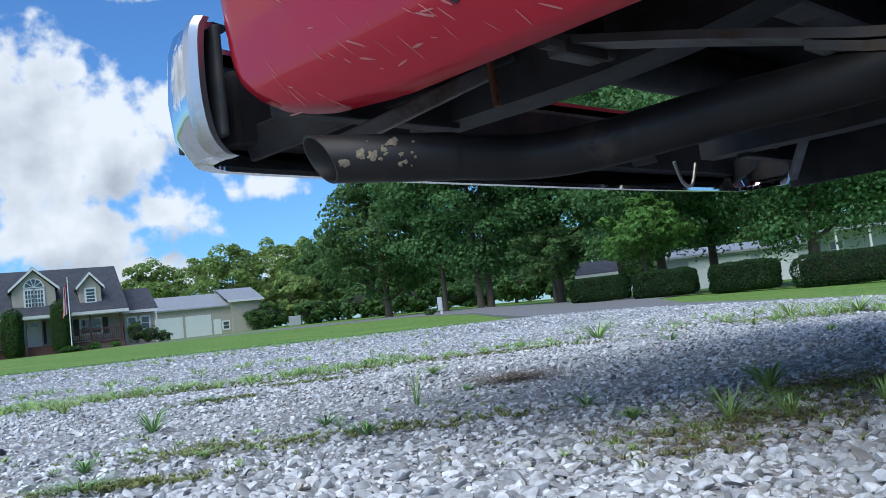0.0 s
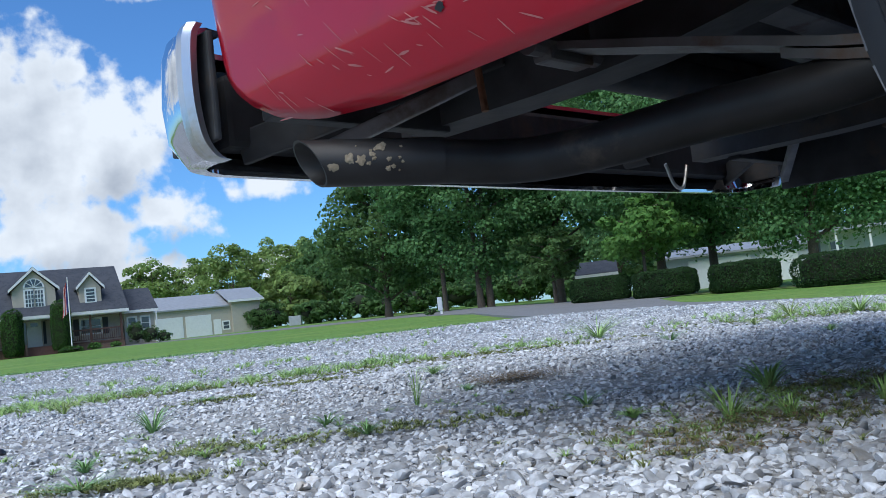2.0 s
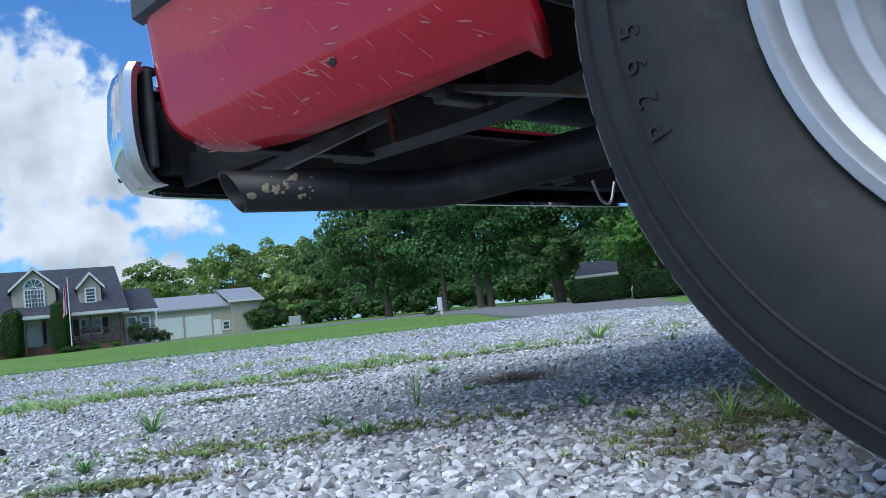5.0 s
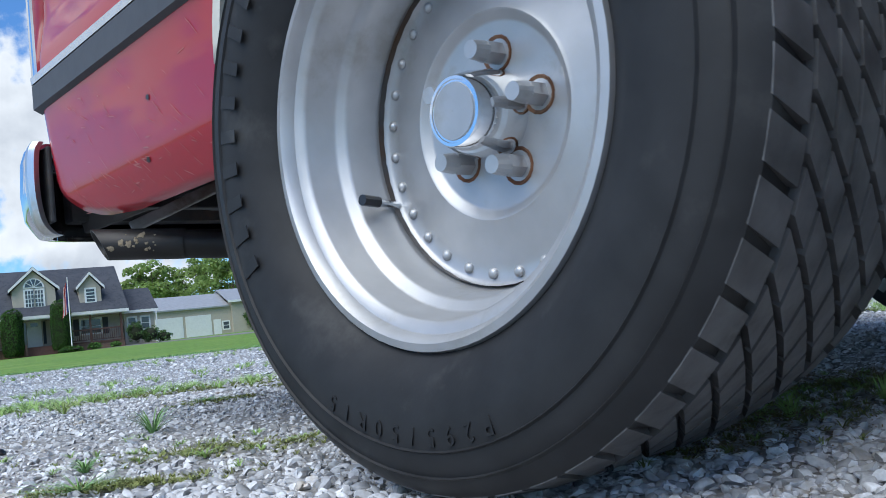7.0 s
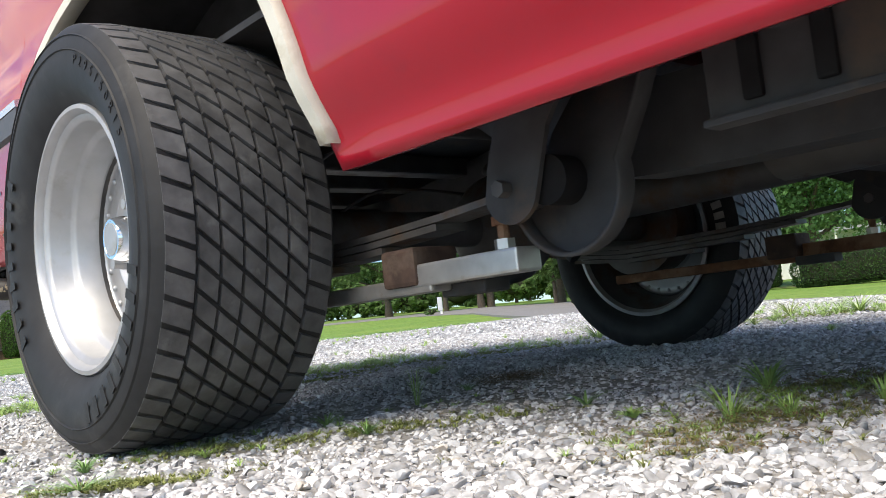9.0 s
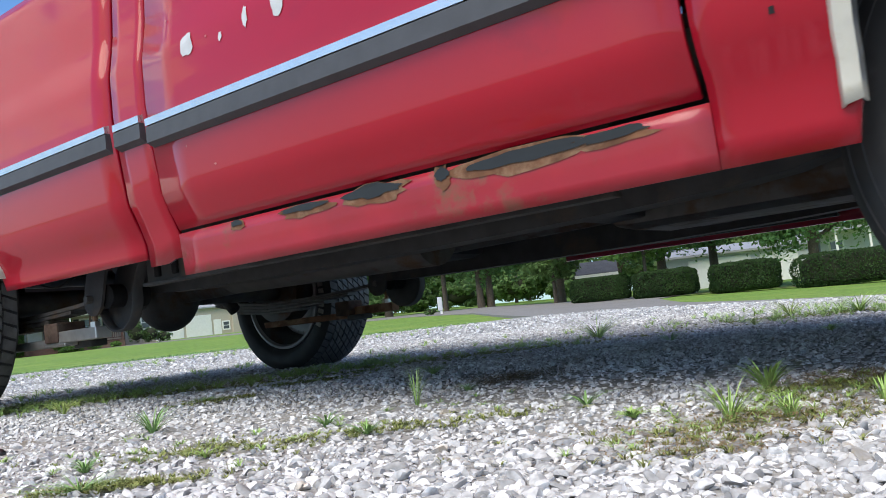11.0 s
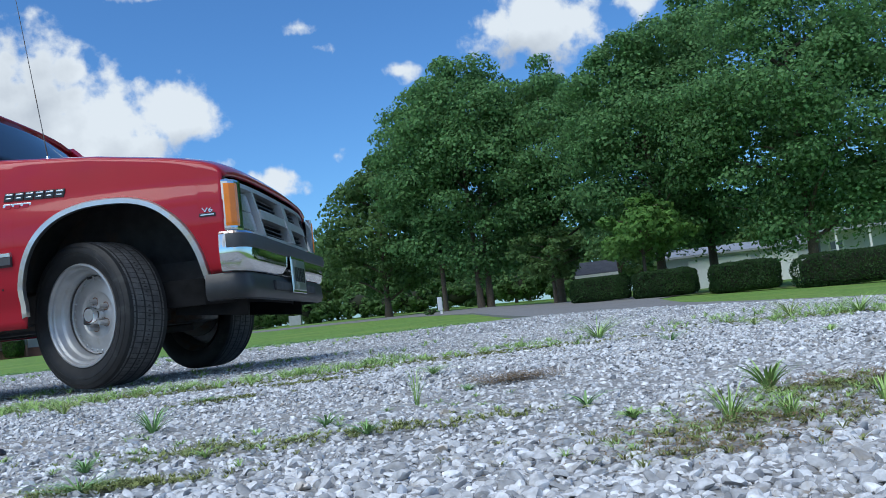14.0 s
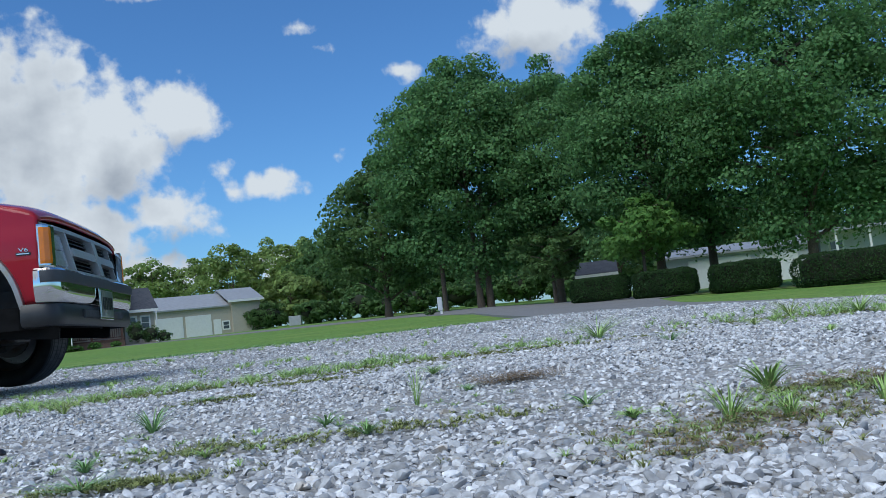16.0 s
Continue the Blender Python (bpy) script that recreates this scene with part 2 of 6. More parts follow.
def tube(bm, pts, r, seg=14, cap=True):
    """A pipe along points."""
    rings = []
    pts = [Vector(p) for p in pts]
    for i, p in enumerate(pts):
        d = (pts[min(i + 1, len(pts) - 1)] - pts[max(i - 1, 0)]).normalized()
        u = d.cross(Vector((0, 0, 1)))
        u = Vector((1, 0, 0)) if u.length < 1e-3 else u.normalized()
        v = u.cross(d)
        rad = r[i] if isinstance(r, (list, tuple)) else r
        rings.append([bm.verts.new(p + u * math.cos(2 * math.pi * k / seg) * rad + v * math.sin(2 * math.pi * k / seg) * rad) for k in range(seg)])
    for a, b in zip(rings, rings[1:]):
        for k in range(seg):
            bm.faces.new((a[k], a[(k + 1) % seg], b[(k + 1) % seg], b[k]))
    if cap:
        bm.faces.new(rings[0][::-1]), bm.faces.new(rings[-1])
    return bm


def lathe(prof, seg=64, closed=False):
    """Turn a profile of (radius, y) about the Y axis."""
    bm = bmesh.new()
    rings = []
    for k in range(seg):
        a = 2 * math.pi * k / seg
        rings.append([bm.verts.new((r * math.cos(a), y, r * math.sin(a))) for r, y in prof])
    n = len(prof)
    for k in range(seg):
        a, b = rings[k], rings[(k + 1) % seg]
        for i in range(n if closed else n - 1):
            j = (i + 1) % n
            bm.faces.new((a[i], a[j], b[j], b[i]))
    bmesh.ops.recalc_face_normals(bm, faces=bm.faces)
    return bm


def sweep(path, prof, bm=None):
    """Carry a closed profile of (out, z) along a level path; out is to the right of the way along it."""
    bm = bm or bmesh.new()
    rings = []
    pts = [Vector((x, y, 0)) for x, y in path]
    for i, p in enumerate(pts):
        d = (pts[min(i + 1, len(pts) - 1)] - pts[max(i - 1, 0)]).normalized()
        out = Vector((d.y, -d.x, 0))
        rings.append([bm.verts.new(p + out * o + Vector((0, 0, z))) for o, z in prof])
    n = len(prof)
    for a, b in zip(rings, rings[1:]):
        for i in range(n):
            bm.faces.new((a[i], a[(i + 1) % n], b[(i + 1) % n], b[i]))
    bm.faces.new(rings[0][::-1]), bm.faces.new(rings[-1])
    bmesh.ops.recalc_face_normals(bm, faces=bm.faces)
    return bm


def arc(points, n=40):
    """A smooth curve (Catmull-Rom) through points, as tuples."""
    p = [np.array(q, float) for q in points]
    p = [2 * p[0] - p[1], *p, 2 * p[-1] - p[-2]]
    out = []
    per = max(2, n // (len(points) - 1))
    for i in range(1, len(p) - 2):
        for k in range(per):
            u = k / per
            out.append(tuple(0.5 * (2 * p[i] + (p[i + 1] - p[i - 1]) * u + (2 * p[i - 1] - 5 * p[i] + 4 * p[i + 1] - p[i + 2]) * u * u
                                    + (3 * p[i] - p[i - 1] - 3 * p[i + 1] + p[i + 2]) * u ** 3)))
    out.append(tuple(p[-2]))
    return out


def empty(name, m=None):
    ob = new(name)
    if m:
        ob.matrix_world = m
    return ob


# ---- ground ----
def smooth(a, b, v):
    u = np.clip((v - a) / (b - a), 0, 1)
    return u * u * (3 - 2 * u)


def land(x, y):
    """Height of the ground: level gravel, a lawn that climbs gently away, a dip towards the asphalt drive."""
    away = np.hypot(np.maximum(y, 0), 0.25 * x)
    rise = 0.0145 * np.logaddexp(0, (away - 16) / 3.0) * 3.0
    dip = 0.2 * smooth(1.2, 7, x) + 0.03 * np.clip(x - 7, 0, 8)
    swell = 0.017 * smooth(1.5, 2.4, y) * (1 - smooth(4.0, 6.5, y)) * smooth(-2.2, -1.0, x) * (1 - smooth(0.9, 2.0, x))
    return np.minimum(rise, 1.5) * smooth(2, 20, y) - dip * smooth(2, 8, y) + swell


GRAVEL = material("grey_gravel_bed", (0.29, 0.288, 0.285), 0.95, 0.0, 0.5, 60.0, bump=0.02, bump_scale=45.0, second=(0.2, 0.18, 0.15), second_at=0.62, second_scale=5.0)
STONE = material("crushed_limestone", (0.51, 0.515, 0.53), 0.85, 0.0, 0.35, 90.0, bump=0.0015, island=0.46, second=(0.37, 0.33, 0.28), second_at=0.63, second_scale=22.0)
LAWN = material("mown_lawn", (0.125, 0.235, 0.032), 0.9, 0.0, 0.45, 6.0, bump=0.05, bump_scale=22.0, second=(0.18, 0.27, 0.045), second_at=0.55, second_scale=0.35)
ASPHALT = material("weathered_asphalt", (0.2, 0.195, 0.195), 0.9, 0.0, 0.2, 40.0, bump=0.004, second=(0.16, 0.155, 0.15), second_at=0.58, second_scale=0.8)
GRASS = material("grass_blades", (0.13, 0.24, 0.04), 0.6, 0.0, 0.25, 30.0, island=0.35)
DRY = material("dry_clippings", (0.2, 0.135, 0.065), 0.95, 0.0, 0.3, 60.0, island=0.4)


def sheet(name, xs, ys, mat, lift, label):
    verts = [(x, y, float(land(x, y)) + lift) for y in ys for x in xs]
    w = len(xs)
    faces = [(j * w + i, j * w + i + 1, (j + 1) * w + i + 1, (j + 1) * w + i) for j in range(len(ys) - 1) for i in range(w - 1)]
    return raw(name, verts, faces, mat, None, label, smooth=True, kind="structure")


def spread(a, b, n, power=1.0):
    return [a + (b - a) * (i / (n - 1)) ** power for i in range(n)]


far = sorted({-2500.0, -1200.0, -600.0, 600.0, 1200.0, 2500.0} | set(spread(-300, 300, 121)))
deep = sorted({-2500.0, -900.0, -300.0} | set(spread(-80, 0, 12)) | set(spread(1, 40, 50)) | set(spread(42, 250, 80)) | {400.0, 900.0, 2500.0})
tagged(sheet("ground", far, deep, LAWN, -0.03, "mown green lawn rising gently to the houses"), category="lawn")


def patch(name, outline, mat, lift, label, category, step=0.5):
    """A sheet over the land inside an outline in plan, cut in a fine grid."""
    bm = bmesh.new()
    bm.faces.new([bm.verts.new((x, y, 0)) for x, y in outline])
    xs, ys = [p[0] for p in outline], [p[1] for p in outline]
    for axis, lo, hi in ((0, min(xs), max(xs)), (1, min(ys), max(ys))):
        k = lo + step
        while k < hi:
            co, no = [0, 0, 0], [0, 0, 0]
            co[axis], no[axis] = k, 1
            bmesh.ops.bisect_plane(bm, geom=[*bm.verts, *bm.edges, *bm.faces], plane_co=co, plane_no=no)
            k += step * max(1.0, abs(k) / 8.0)
    for v in bm.verts:
        v.co.z = float(land(v.co.x, v.co.y)) + lift
    rim = bmesh.ops.extrude_edge_only(bm, edges=[e for e in bm.edges if len(e.link_faces) == 1])["geom"]
    for v in rim:
        if isinstance(v, bmesh.types.BMVert):
            v.co.z -= 0.2
    return tagged(part(name, bm, mat, None, label, smooth=True, kind="structure"), category=category)


# the gravel pad round the camera, its far edge against the lawn and the drive
patch("gravel_ground", [(-40, -30), (9.0, -30), (5.6, 2.5), (4.3, 7.2), (3.4, 11.2), (1.5, 14.6), (0.4, 14.4), (-2.2, 14.1), (-5, 14.6), (-7.2, 13.6), (-12, 12.6), (-20, 11), (-40, 8)],
      GRAVEL, 0.0, "pale grey crushed limestone gravel with weeds", "gravel")
patch("drive", [(30, -30), (9.0, -30), (5.6, 2.5), (4.3, 7.2), (3.4, 11.2), (1.5, 14.8), (1.2, 20), (0.8, 30), (-2, 42), (-20, 60), (-60, 84), (-60, 88), (-16, 66), (4, 50), (12, 46), (14, 60), (17, 60), (12, 42), (7.2, 30), (5.4, 20), (5.8, 12), (7.4, 6.0), (12, -4)],
      ASPHALT, -0.012, "weathered grey asphalt drive beside the gravel", "drive")


# ---- gravel stones ----
def stones():
    rng = np.random.default_rng(4)
    shapes = []
    for sub in (2, 1, 1, 1):  # finer stones near the camera
        group = []
        for k in range(7):
            bm = bmesh.new()
            bmesh.ops.create_icosphere(bm, subdivisions=sub, radius=1.0)
            v = np.array([q.co[:] for q in bm.verts])
            for _ in range(7):  # chip flat faces off a ball
                nrm = rng.normal(size=3)
                nrm /= np.linalg.norm(nrm)
                d = v @ nrm
                lim = rng.uniform(0.35, 0.7)
                v -= np.outer(np.maximum(d - lim, 0), nrm)
            v *= rng.uniform(0.9, 1.1, (len(v), 1)) if sub == 1 else rng.uniform(0.955, 1.045, (len(v), 1))
            v *= rng.uniform(0.75, 1.15, 3) * (1.3, 1.15, 0.8)
            f = np.array([[q.index for q in p.verts] for p in bm.faces])
            bm.free()
            group.append((v, f))
        shapes.append(group)
    bands = [(0.36, 1.05, 0.0092, 0, 1.0), (1.05, 3.2, 0.0122, 1, 0.95), (3.2, 7.0, 0.029, 2, 1.25), (7.0, 14.2, 0.08, 3, 2.4)]
    V, F, base = [], [], 0
    for lo, hi, gap, kind, grow in bands:
        n = int((hi * hi - lo * lo) * 0.60 / (gap * gap) * 1.3)
        r = np.sqrt(rng.uniform(lo * lo, hi * hi, n))
        a = rng.uniform(-0.6, 0.6, n)
        x, y = r * np.sin(a), r * np.cos(a)
        inside = (y < 13.6) & ((y < 7) | (x < 4.3 - (y - 7) * 0.2))
        x, y = x[inside], y[inside]
        n = len(x)
        size = np.clip(rng.lognormal(math.log(0.0044 * grow), 0.45, n), 0.002, 0.0108 * grow)
        # fewer, smaller stones where soil and weeds show
        soil = np.sin(x * 5.1 + 1.3) * np.sin(y * 3.7 + x * 2.0) + 0.5 * np.sin(x * 11 + y * 7)
        keep = (soil < 0.95) | (rng.uniform(size=n) < 0.5)
        for px, py, sx, sy in ((0.54, 1.22, 0.12, 0.05), (0.3, 0.97, 0.13, 0.06), (0.42, 1.1, 0.1, 0.05), (-0.4, 1.03, 0.07, 0.03), (-0.35, 1.28, 0.1, 0.05)):
            keep &= (((x - px) / sx) ** 2 + ((y - py) / sy) ** 2 > 1.0) | (rng.uniform(size=n) < 0.55)
        x, y, size = x[keep], y[keep], size[keep]
        z = land(x, y) + size * rng.uniform(-0.1, 0.45, len(x))
        for i in range(len(x)):
            v, f = shapes[kind][rng.integers(7)]
            q = Euler((rng.uniform(-0.5, 0.5), rng.uniform(-0.5, 0.5), rng.uniform(0, 6.28))).to_matrix()
            V.append(v @ np.array(q).T * size[i] + (x[i], y[i], z[i]))
            F.append(f + base)
            base += len(v)
    V, F = np.concatenate(V), np.concatenate(F)
    me = bpy.data.meshes.new("gravel")
    me.vertices.add(len(V)), me.vertices.foreach_set("co", V.ravel())
    me.loops.add(F.size), me.loops.foreach_set("vertex_index", F.ravel().astype(np.int32))
    me.polygons.add(len(F)), me.polygons.foreach_set("loop_start", np.arange(0, F.size, 3, dtype=np.int32))
    me.update(calc_edges=True)
    me.shade_smooth()
    me.set_sharp_from_angle(angle=radians(36))
    me.materials.append(STONE)
    tagged(new("gravel", me), "pale grey angular crushed limestone gravel lying loose", "gravel", kind="stuff")


stones()


# ---- the truck: x forward, y to its left, z up, from the ground under the rear axle ----
truck = tagged(empty("pickup_truck"), "worn red two-door pickup truck with aluminium wheels reversing on gravel", "truck")
FRONT = 2.83


def half(z):
    """Half the body's width at a height."""
    return float(np.interp(z, (0.28, 0.335, 0.37, 0.38, 0.42, 0.45, 0.55, 0.63, 0.72, 0.80, 0.90, 1.0, 1.06), (0.803, 0.808, 0.811, 0.8125, 0.833, 0.845, 0.858, 0.866, 0.866, 0.852, 0.846, 0.838, 0.825)))


def skin(name, xs, low, high, mat, parent, side=-1, rows=14, label="", out=0.0, thick=0.012):
    """A curved body panel between two edges given as heights along x."""
    bm = bmesh.new()
    grid = []
    for x in xs:
        a, b = low(x), high(x)
        col = []
        for k in range(rows + 1):
            z = a + (b - a) * k / rows
            turn = min(1.0, max(0.0, (-1.115 - x) / 0.052))
            inward = 0.05 * (1 - math.sqrt(1 - turn * turn))  # the tail end rounds inwards
            col.append(bm.verts.new((x, side * (half(z) + out - inward), z)))
        grid.append(col)
    for a, b in zip(grid, grid[1:]):
        for k in range(rows):
            q = (a[k], b[k], b[k + 1], a[k + 1])
            bm.faces.new(q if side < 0 else q[::-1])
    ob = part(name, bm, mat, parent, label, smooth=True)
    so = ob.modifiers.new("thickness", "SOLIDIFY")
    so.thickness, so.offset = thick, -1
    return ob


def arch_curve(cx, hw, z0, top, p=2.5):
    return lambda x: z0 + (top - z0) * max(0.0, 1 - abs((x - cx) / hw) ** p) ** (1 / p)


rear_arch = arch_curve(0.03, 0.495, 0.338, 0.80)
front_arch = arch_curve(2.97, 0.392, 0.302, 0.752)


def dense(a, b, n=14, end=0.0):
    return [a + (b - a) * i / (n - 1) for i in range(n)]


def around(cx, hw, n=44):
    return [cx - hw * math.cos(math.pi * i / n) * 0.9995 for i in range(n + 1)]


def tail_low(x):
    if x <= -0.465:
        return float(np.interp(x, (-1.165, -1.155, -1.14, -1.12, -1.09, -1.05, -0.98, -0.85), (0.56, 0.535, 0.495, 0.465, 0.436, 0.413, 0.393, 0.382)))
    if x < 0.525:
        return rear_arch(x)
    return 0.335


def bed_low(x):
    return tail_low(x)


def fender_top(x):
    return float(np.interp(x, (2.4, 2.9, 3.25, 3.38, 3.44, 3.47), (0.985, 0.945, 0.90, 0.872, 0.846, 0.815)))


def fender_low(x):
    if x < 2.578:
        return 0.288
    if x < 3.362:
        return front_arch(x)
    return 0.42


def build_body():
    for side in (-1, 1):
        near = side < 0
        xs = dense(-1.165, -1.04, 16) + dense(-1.03, -0.48, 18) + around(0.03, 0.495) + dense(0.54, 1.172, 10)
        skin("bed_side", xs, bed_low, lambda x: 1.02, RED, truck, side, 40, "red dented bed side panel")
        skin("cab_corner", dense(1.186, 1.297, 5), lambda x: 0.318 if x < 1.25 else 0.325, lambda x: 1.03, RED, truck, side, 16)
        skin("door", dense(1.305, 2.402, 12), lambda x: 0.378, lambda x: 1.03, RED, truck, side, 36, "red door with chipped paint")
        skin("sill", dense(1.30, 2.41, 20), lambda x: 0.288, lambda x: 0.372, ROCKER, truck, side, 4, "rusted-through red sill")
        xs = dense(2.412, 2.57, 6) + around(2.97, 0.392) + dense(3.365, 3.458, 6)
        skin("front_fender", xs, fender_low, fender_top, RED, truck, side, 20, "red front fender")
        # wheel arch trims
        for cx, hw, fn, mat, lab in ((0.03, 0.495, rear_arch, IVORY, "dulled ivory-stained arch trim"), (2.97, 0.392, front_arch, TRIM, "chrome arch trim")):
            bm = bmesh.new()
            ring = []
            for x in around(cx, hw, 60):
                z = fn(x)
                if cx < 1 and x < cx and z < 0.5:
                    continue
                e = 0.004
                t = Vector((x - cx, 0, (z - 0.42) * 1.1 + 0.02)).normalized()
                y = side * (half(z) + 0.004)
                ring.append([bm.verts.new(Vector((x, y - side * 0.02, z)) - t * 0.006), bm.verts.new(Vector((x, y + side * e * 2.2, z)) - t * 0.006),
                             bm.verts.new(Vector((x, y + side * e * 2.2, z)) + t * 0.014), bm.verts.new(Vector((x, side * (half(z + t.z * 0.022) - 0.002), z)) + t * 0.022)])
            for a, b in zip(ring, ring[1:]):
                for k in range(3):
                    bm.faces.new((a[k], b[k], b[k + 1], a[k + 1]))
            bmesh.ops.recalc_face_normals(bm, faces=bm.faces)
            ob = part("arch_trim", bm, mat, truck, lab, smooth=True)
            if cx > 1:
                ob.data.materials.append(IVORY)
                for f in ob.data.polygons:
                    if f.center.x < 2.585:
                        f.material_index = 1
            ob.modifiers.new("thickness", "SOLIDIFY").thickness = 0.003
        # rub strips with a bright upper edge
        for a, b, z0, z1 in ((-1.15, -0.475, 0.617, 0.685), (0.54, 1.165, 0.562, 0.615), (1.195, 1.29, 0.558, 0.61), (1.312, 2.395, 0.543, 0.597), (2.42, 2.562, 0.539, 0.592)):
            y = half(0.6)
            prof = [(-0.004, z0), (0.012, z0 + 0.008), (0.012, z1 - 0.014), (0.008, z1 - 0.013), (-0.004, z1 - 0.013)]
            path = [(a, side * y), ((a + b) / 2, side * y), (b, side * y)]
            if side > 0:
                path = path[::-1]
            part("rub_strip", sweep(path, prof), RUB, truck, "grey rubber side strip")
            part("strip_edge", sweep(path, [(-0.004, z1 - 0.012), (0.013, z1 - 0.012), (0.014, z1 + 0.002), (0.0, z1 + 0.006)]), SILVER, truck, "bright strip edge")
        # greenhouse pillars and glass
        def up(x, z):
            return Vector((x, side * float(np.interp(z, (1.0, 1.06, 1.36, 1.42), (0.838, 0.815, 0.71, 0.66))), z))
        def plate(name, pts, mat, label="", th=0.02):
            bm = bmesh.new()
            vs = [bm.verts.new(p) for p in pts]
            bm.faces.new(vs if side < 0 else vs[::-1])
            ob = part(name, bm, mat, truck, label)
            so = ob.modifiers.new("thickness", "SOLIDIFY")
            so.thickness, so.offset = th, -1
            return ob
        plate("pillar", [up(2.46, 1.0), up(2.52, 0.99), up(2.16, 1.36), up(2.1, 1.36)], RED, "red windscreen pillar", 0.05)
        plate("pillar", [up(1.186, 1.03), up(1.32, 1.03), up(1.34, 1.36), up(1.22, 1.36)], RED, "red rear pillar", 0.05)
        plate("window_frame", [up(2.06, 1.325), up(2.12, 1.36), up(1.32, 1.37), up(1.33, 1.335)], PLASTIC, "", 0.03)
        plate("side_window", [up(1.33, 1.035), up(2.44, 1.02), up(2.09, 1.335), up(1.34, 1.34)], GLASS, "dark side window", 0.006)
        plate("window_seal", [up(1.32, 1.022), up(2.45, 1.008), up(2.45, 1.026), up(1.32, 1.042)], PLASTIC, "", 0.014)
        # inner wheel liners
        for cx, hw, y0, y1, z0, top in ((0.03, 0.53, 0.56, 0.84, 0.42, 0.86), (2.97, 0.46, 0.45, 0.845, 0.42, 0.82)):
            bm = bmesh.new()
            fn = arch_curve(cx, hw, z0, top)
            ring = [[bm.verts.new((x, side * y, fn(x))) for y in (y0, (y0 + y1) / 2, y1)] for x in around(cx, hw, 30)]
            for a, b in zip(ring, ring[1:]):
                for k in range(2):
                    bm.faces.new((a[k], b[k], b[k + 1], a[k + 1]))
            bm.faces.new([q[0] for q in ring])
            ob = part("wheel_liner", bm, BLACK, truck, "black inner wheel arch", smooth=True)
            ob.modifiers.new("thickness", "SOLIDIFY").thickness = 0.006
    # roof, windscreen, back of the cab
    bm = bmesh.new()
    rows = []
    for x, dz in ((1.2, -0.03), (1.26, -0.005), (1.5, 0.005), (1.9, 0.0), (2.12, -0.025), (2.17, -0.055)):
        rows.append([bm.verts.new((x, 0.72 * u, 1.425 + dz - 0.055 * abs(u) ** 4)) for u in np.linspace(-1, 1, 17)])
    for a, b in zip(rows, rows[1:]):
        for k in range(16):
            bm.faces.new((a[k], b[k], b[k + 1], a[k + 1]))
    ob = part("roof", bm, RED, truck, "red cab roof", smooth=True)
    ob.modifiers.new("thickness", "SOLIDIFY").thickness = 0.03
    bm = bmesh.new()
    rows = []
    for k in range(7):
        s = k / 6
        rows.append([bm.verts.new((2.56 - 0.4 * s - 0.08 * abs(u) ** 2 * 1.0, u * (0.8 - 0.1 * s), 0.985 + 0.385 * s)) for u in np.linspace(-1, 1, 15)])
    for a, b in zip(rows, rows[1:]):
        for k in range(14):
            bm.faces.new((a[k], a[k + 1], b[k + 1], b[k]))
    ob = part("windscreen", bm, GLASS, truck, "dark raked windscreen", smooth=True)
    ob.modifiers.new("thickness", "SOLIDIFY").thickness = 0.006
    part("cab_back", boxed((1.2, 0, 0.72), (0.02, 1.6, 0.62)), RED, truck)
    part("rear_window", boxed((1.215, 0, 1.2), (0.008, 1.3, 0.28), 0.002), GLASS, truck)
    # hood with a crowned middle
    bm = bmesh.new()
    rows = []
    for x in dense(2.47, 3.465, 22):
        z0 = fender_top(x)
        w = half(z0) + 0.002
        row = []
        for u in np.linspace(-1, 1, 33):
            k = 1 - abs(u) ** 6
            nose = max(0.0, (x - 3.2) / 0.265)
            row.append(bm.verts.new((x + 0.035 * nose * (1 - u * u), w * u * (1 - 0.004), z0 - 0.004 + 0.055 * k * (1 - 0.5 * nose ** 3) + 0.004)))
        rows.append(row)
    for a, b in zip(rows, rows[1:]):
        for k in range(32):
            bm.faces.new((a[k], b[k], b[k + 1], a[k + 1]))
    ob = part("hood", bm, RED, truck, "red hood", smooth=True)
    so = ob.modifiers.new("thickness", "SOLIDIFY")
    so.thickness, so.offset = 0.02, -1
    part("cowl", boxed((2.5, 0, 0.975), (0.12, 1.56, 0.03), 0.008), PLASTIC, truck)


def nose(y):
    """x of the front face at a place across the truck."""
    return 3.512 - 0.045 * abs(y / 0.84) ** 3.2


def front_face(y0, y1, z0, z1, out, mat, name, parent, label="", n=8, depth=0.02, lean=0.25):
    """A slab that follows the curved front from y0 to y1."""
    bm = bmesh.new()
    rings = []
    for k in range(n + 1):
        y = y0 + (y1 - y0) * k / n
        x = nose(y) + out
        l0, l1 = -lean * (z0 - 0.69), -lean * (z1 - 0.69)
        rings.append([bm.verts.new((x + l0, y, z0)), bm.verts.new((x + l1, y, z1)), bm.verts.new((x + l1 - depth, y, z1)), bm.verts.new((x + l0 - depth, y, z0))])
    for a, b in zip(rings, rings[1:]):
        for i in range(4):
            bm.faces.new((a[i], a[(i + 1) % 4], b[(i + 1) % 4], b[i]))
    bm.faces.new(rings[0]), bm.faces.new(rings[-1][::-1])
    bmesh.ops.recalc_face_normals(bm, faces=bm.faces)
    return part(name, bm, mat, parent, label)


def mirror_path(points):
    return points + [(x, -y) for x, y in points[::-1]]


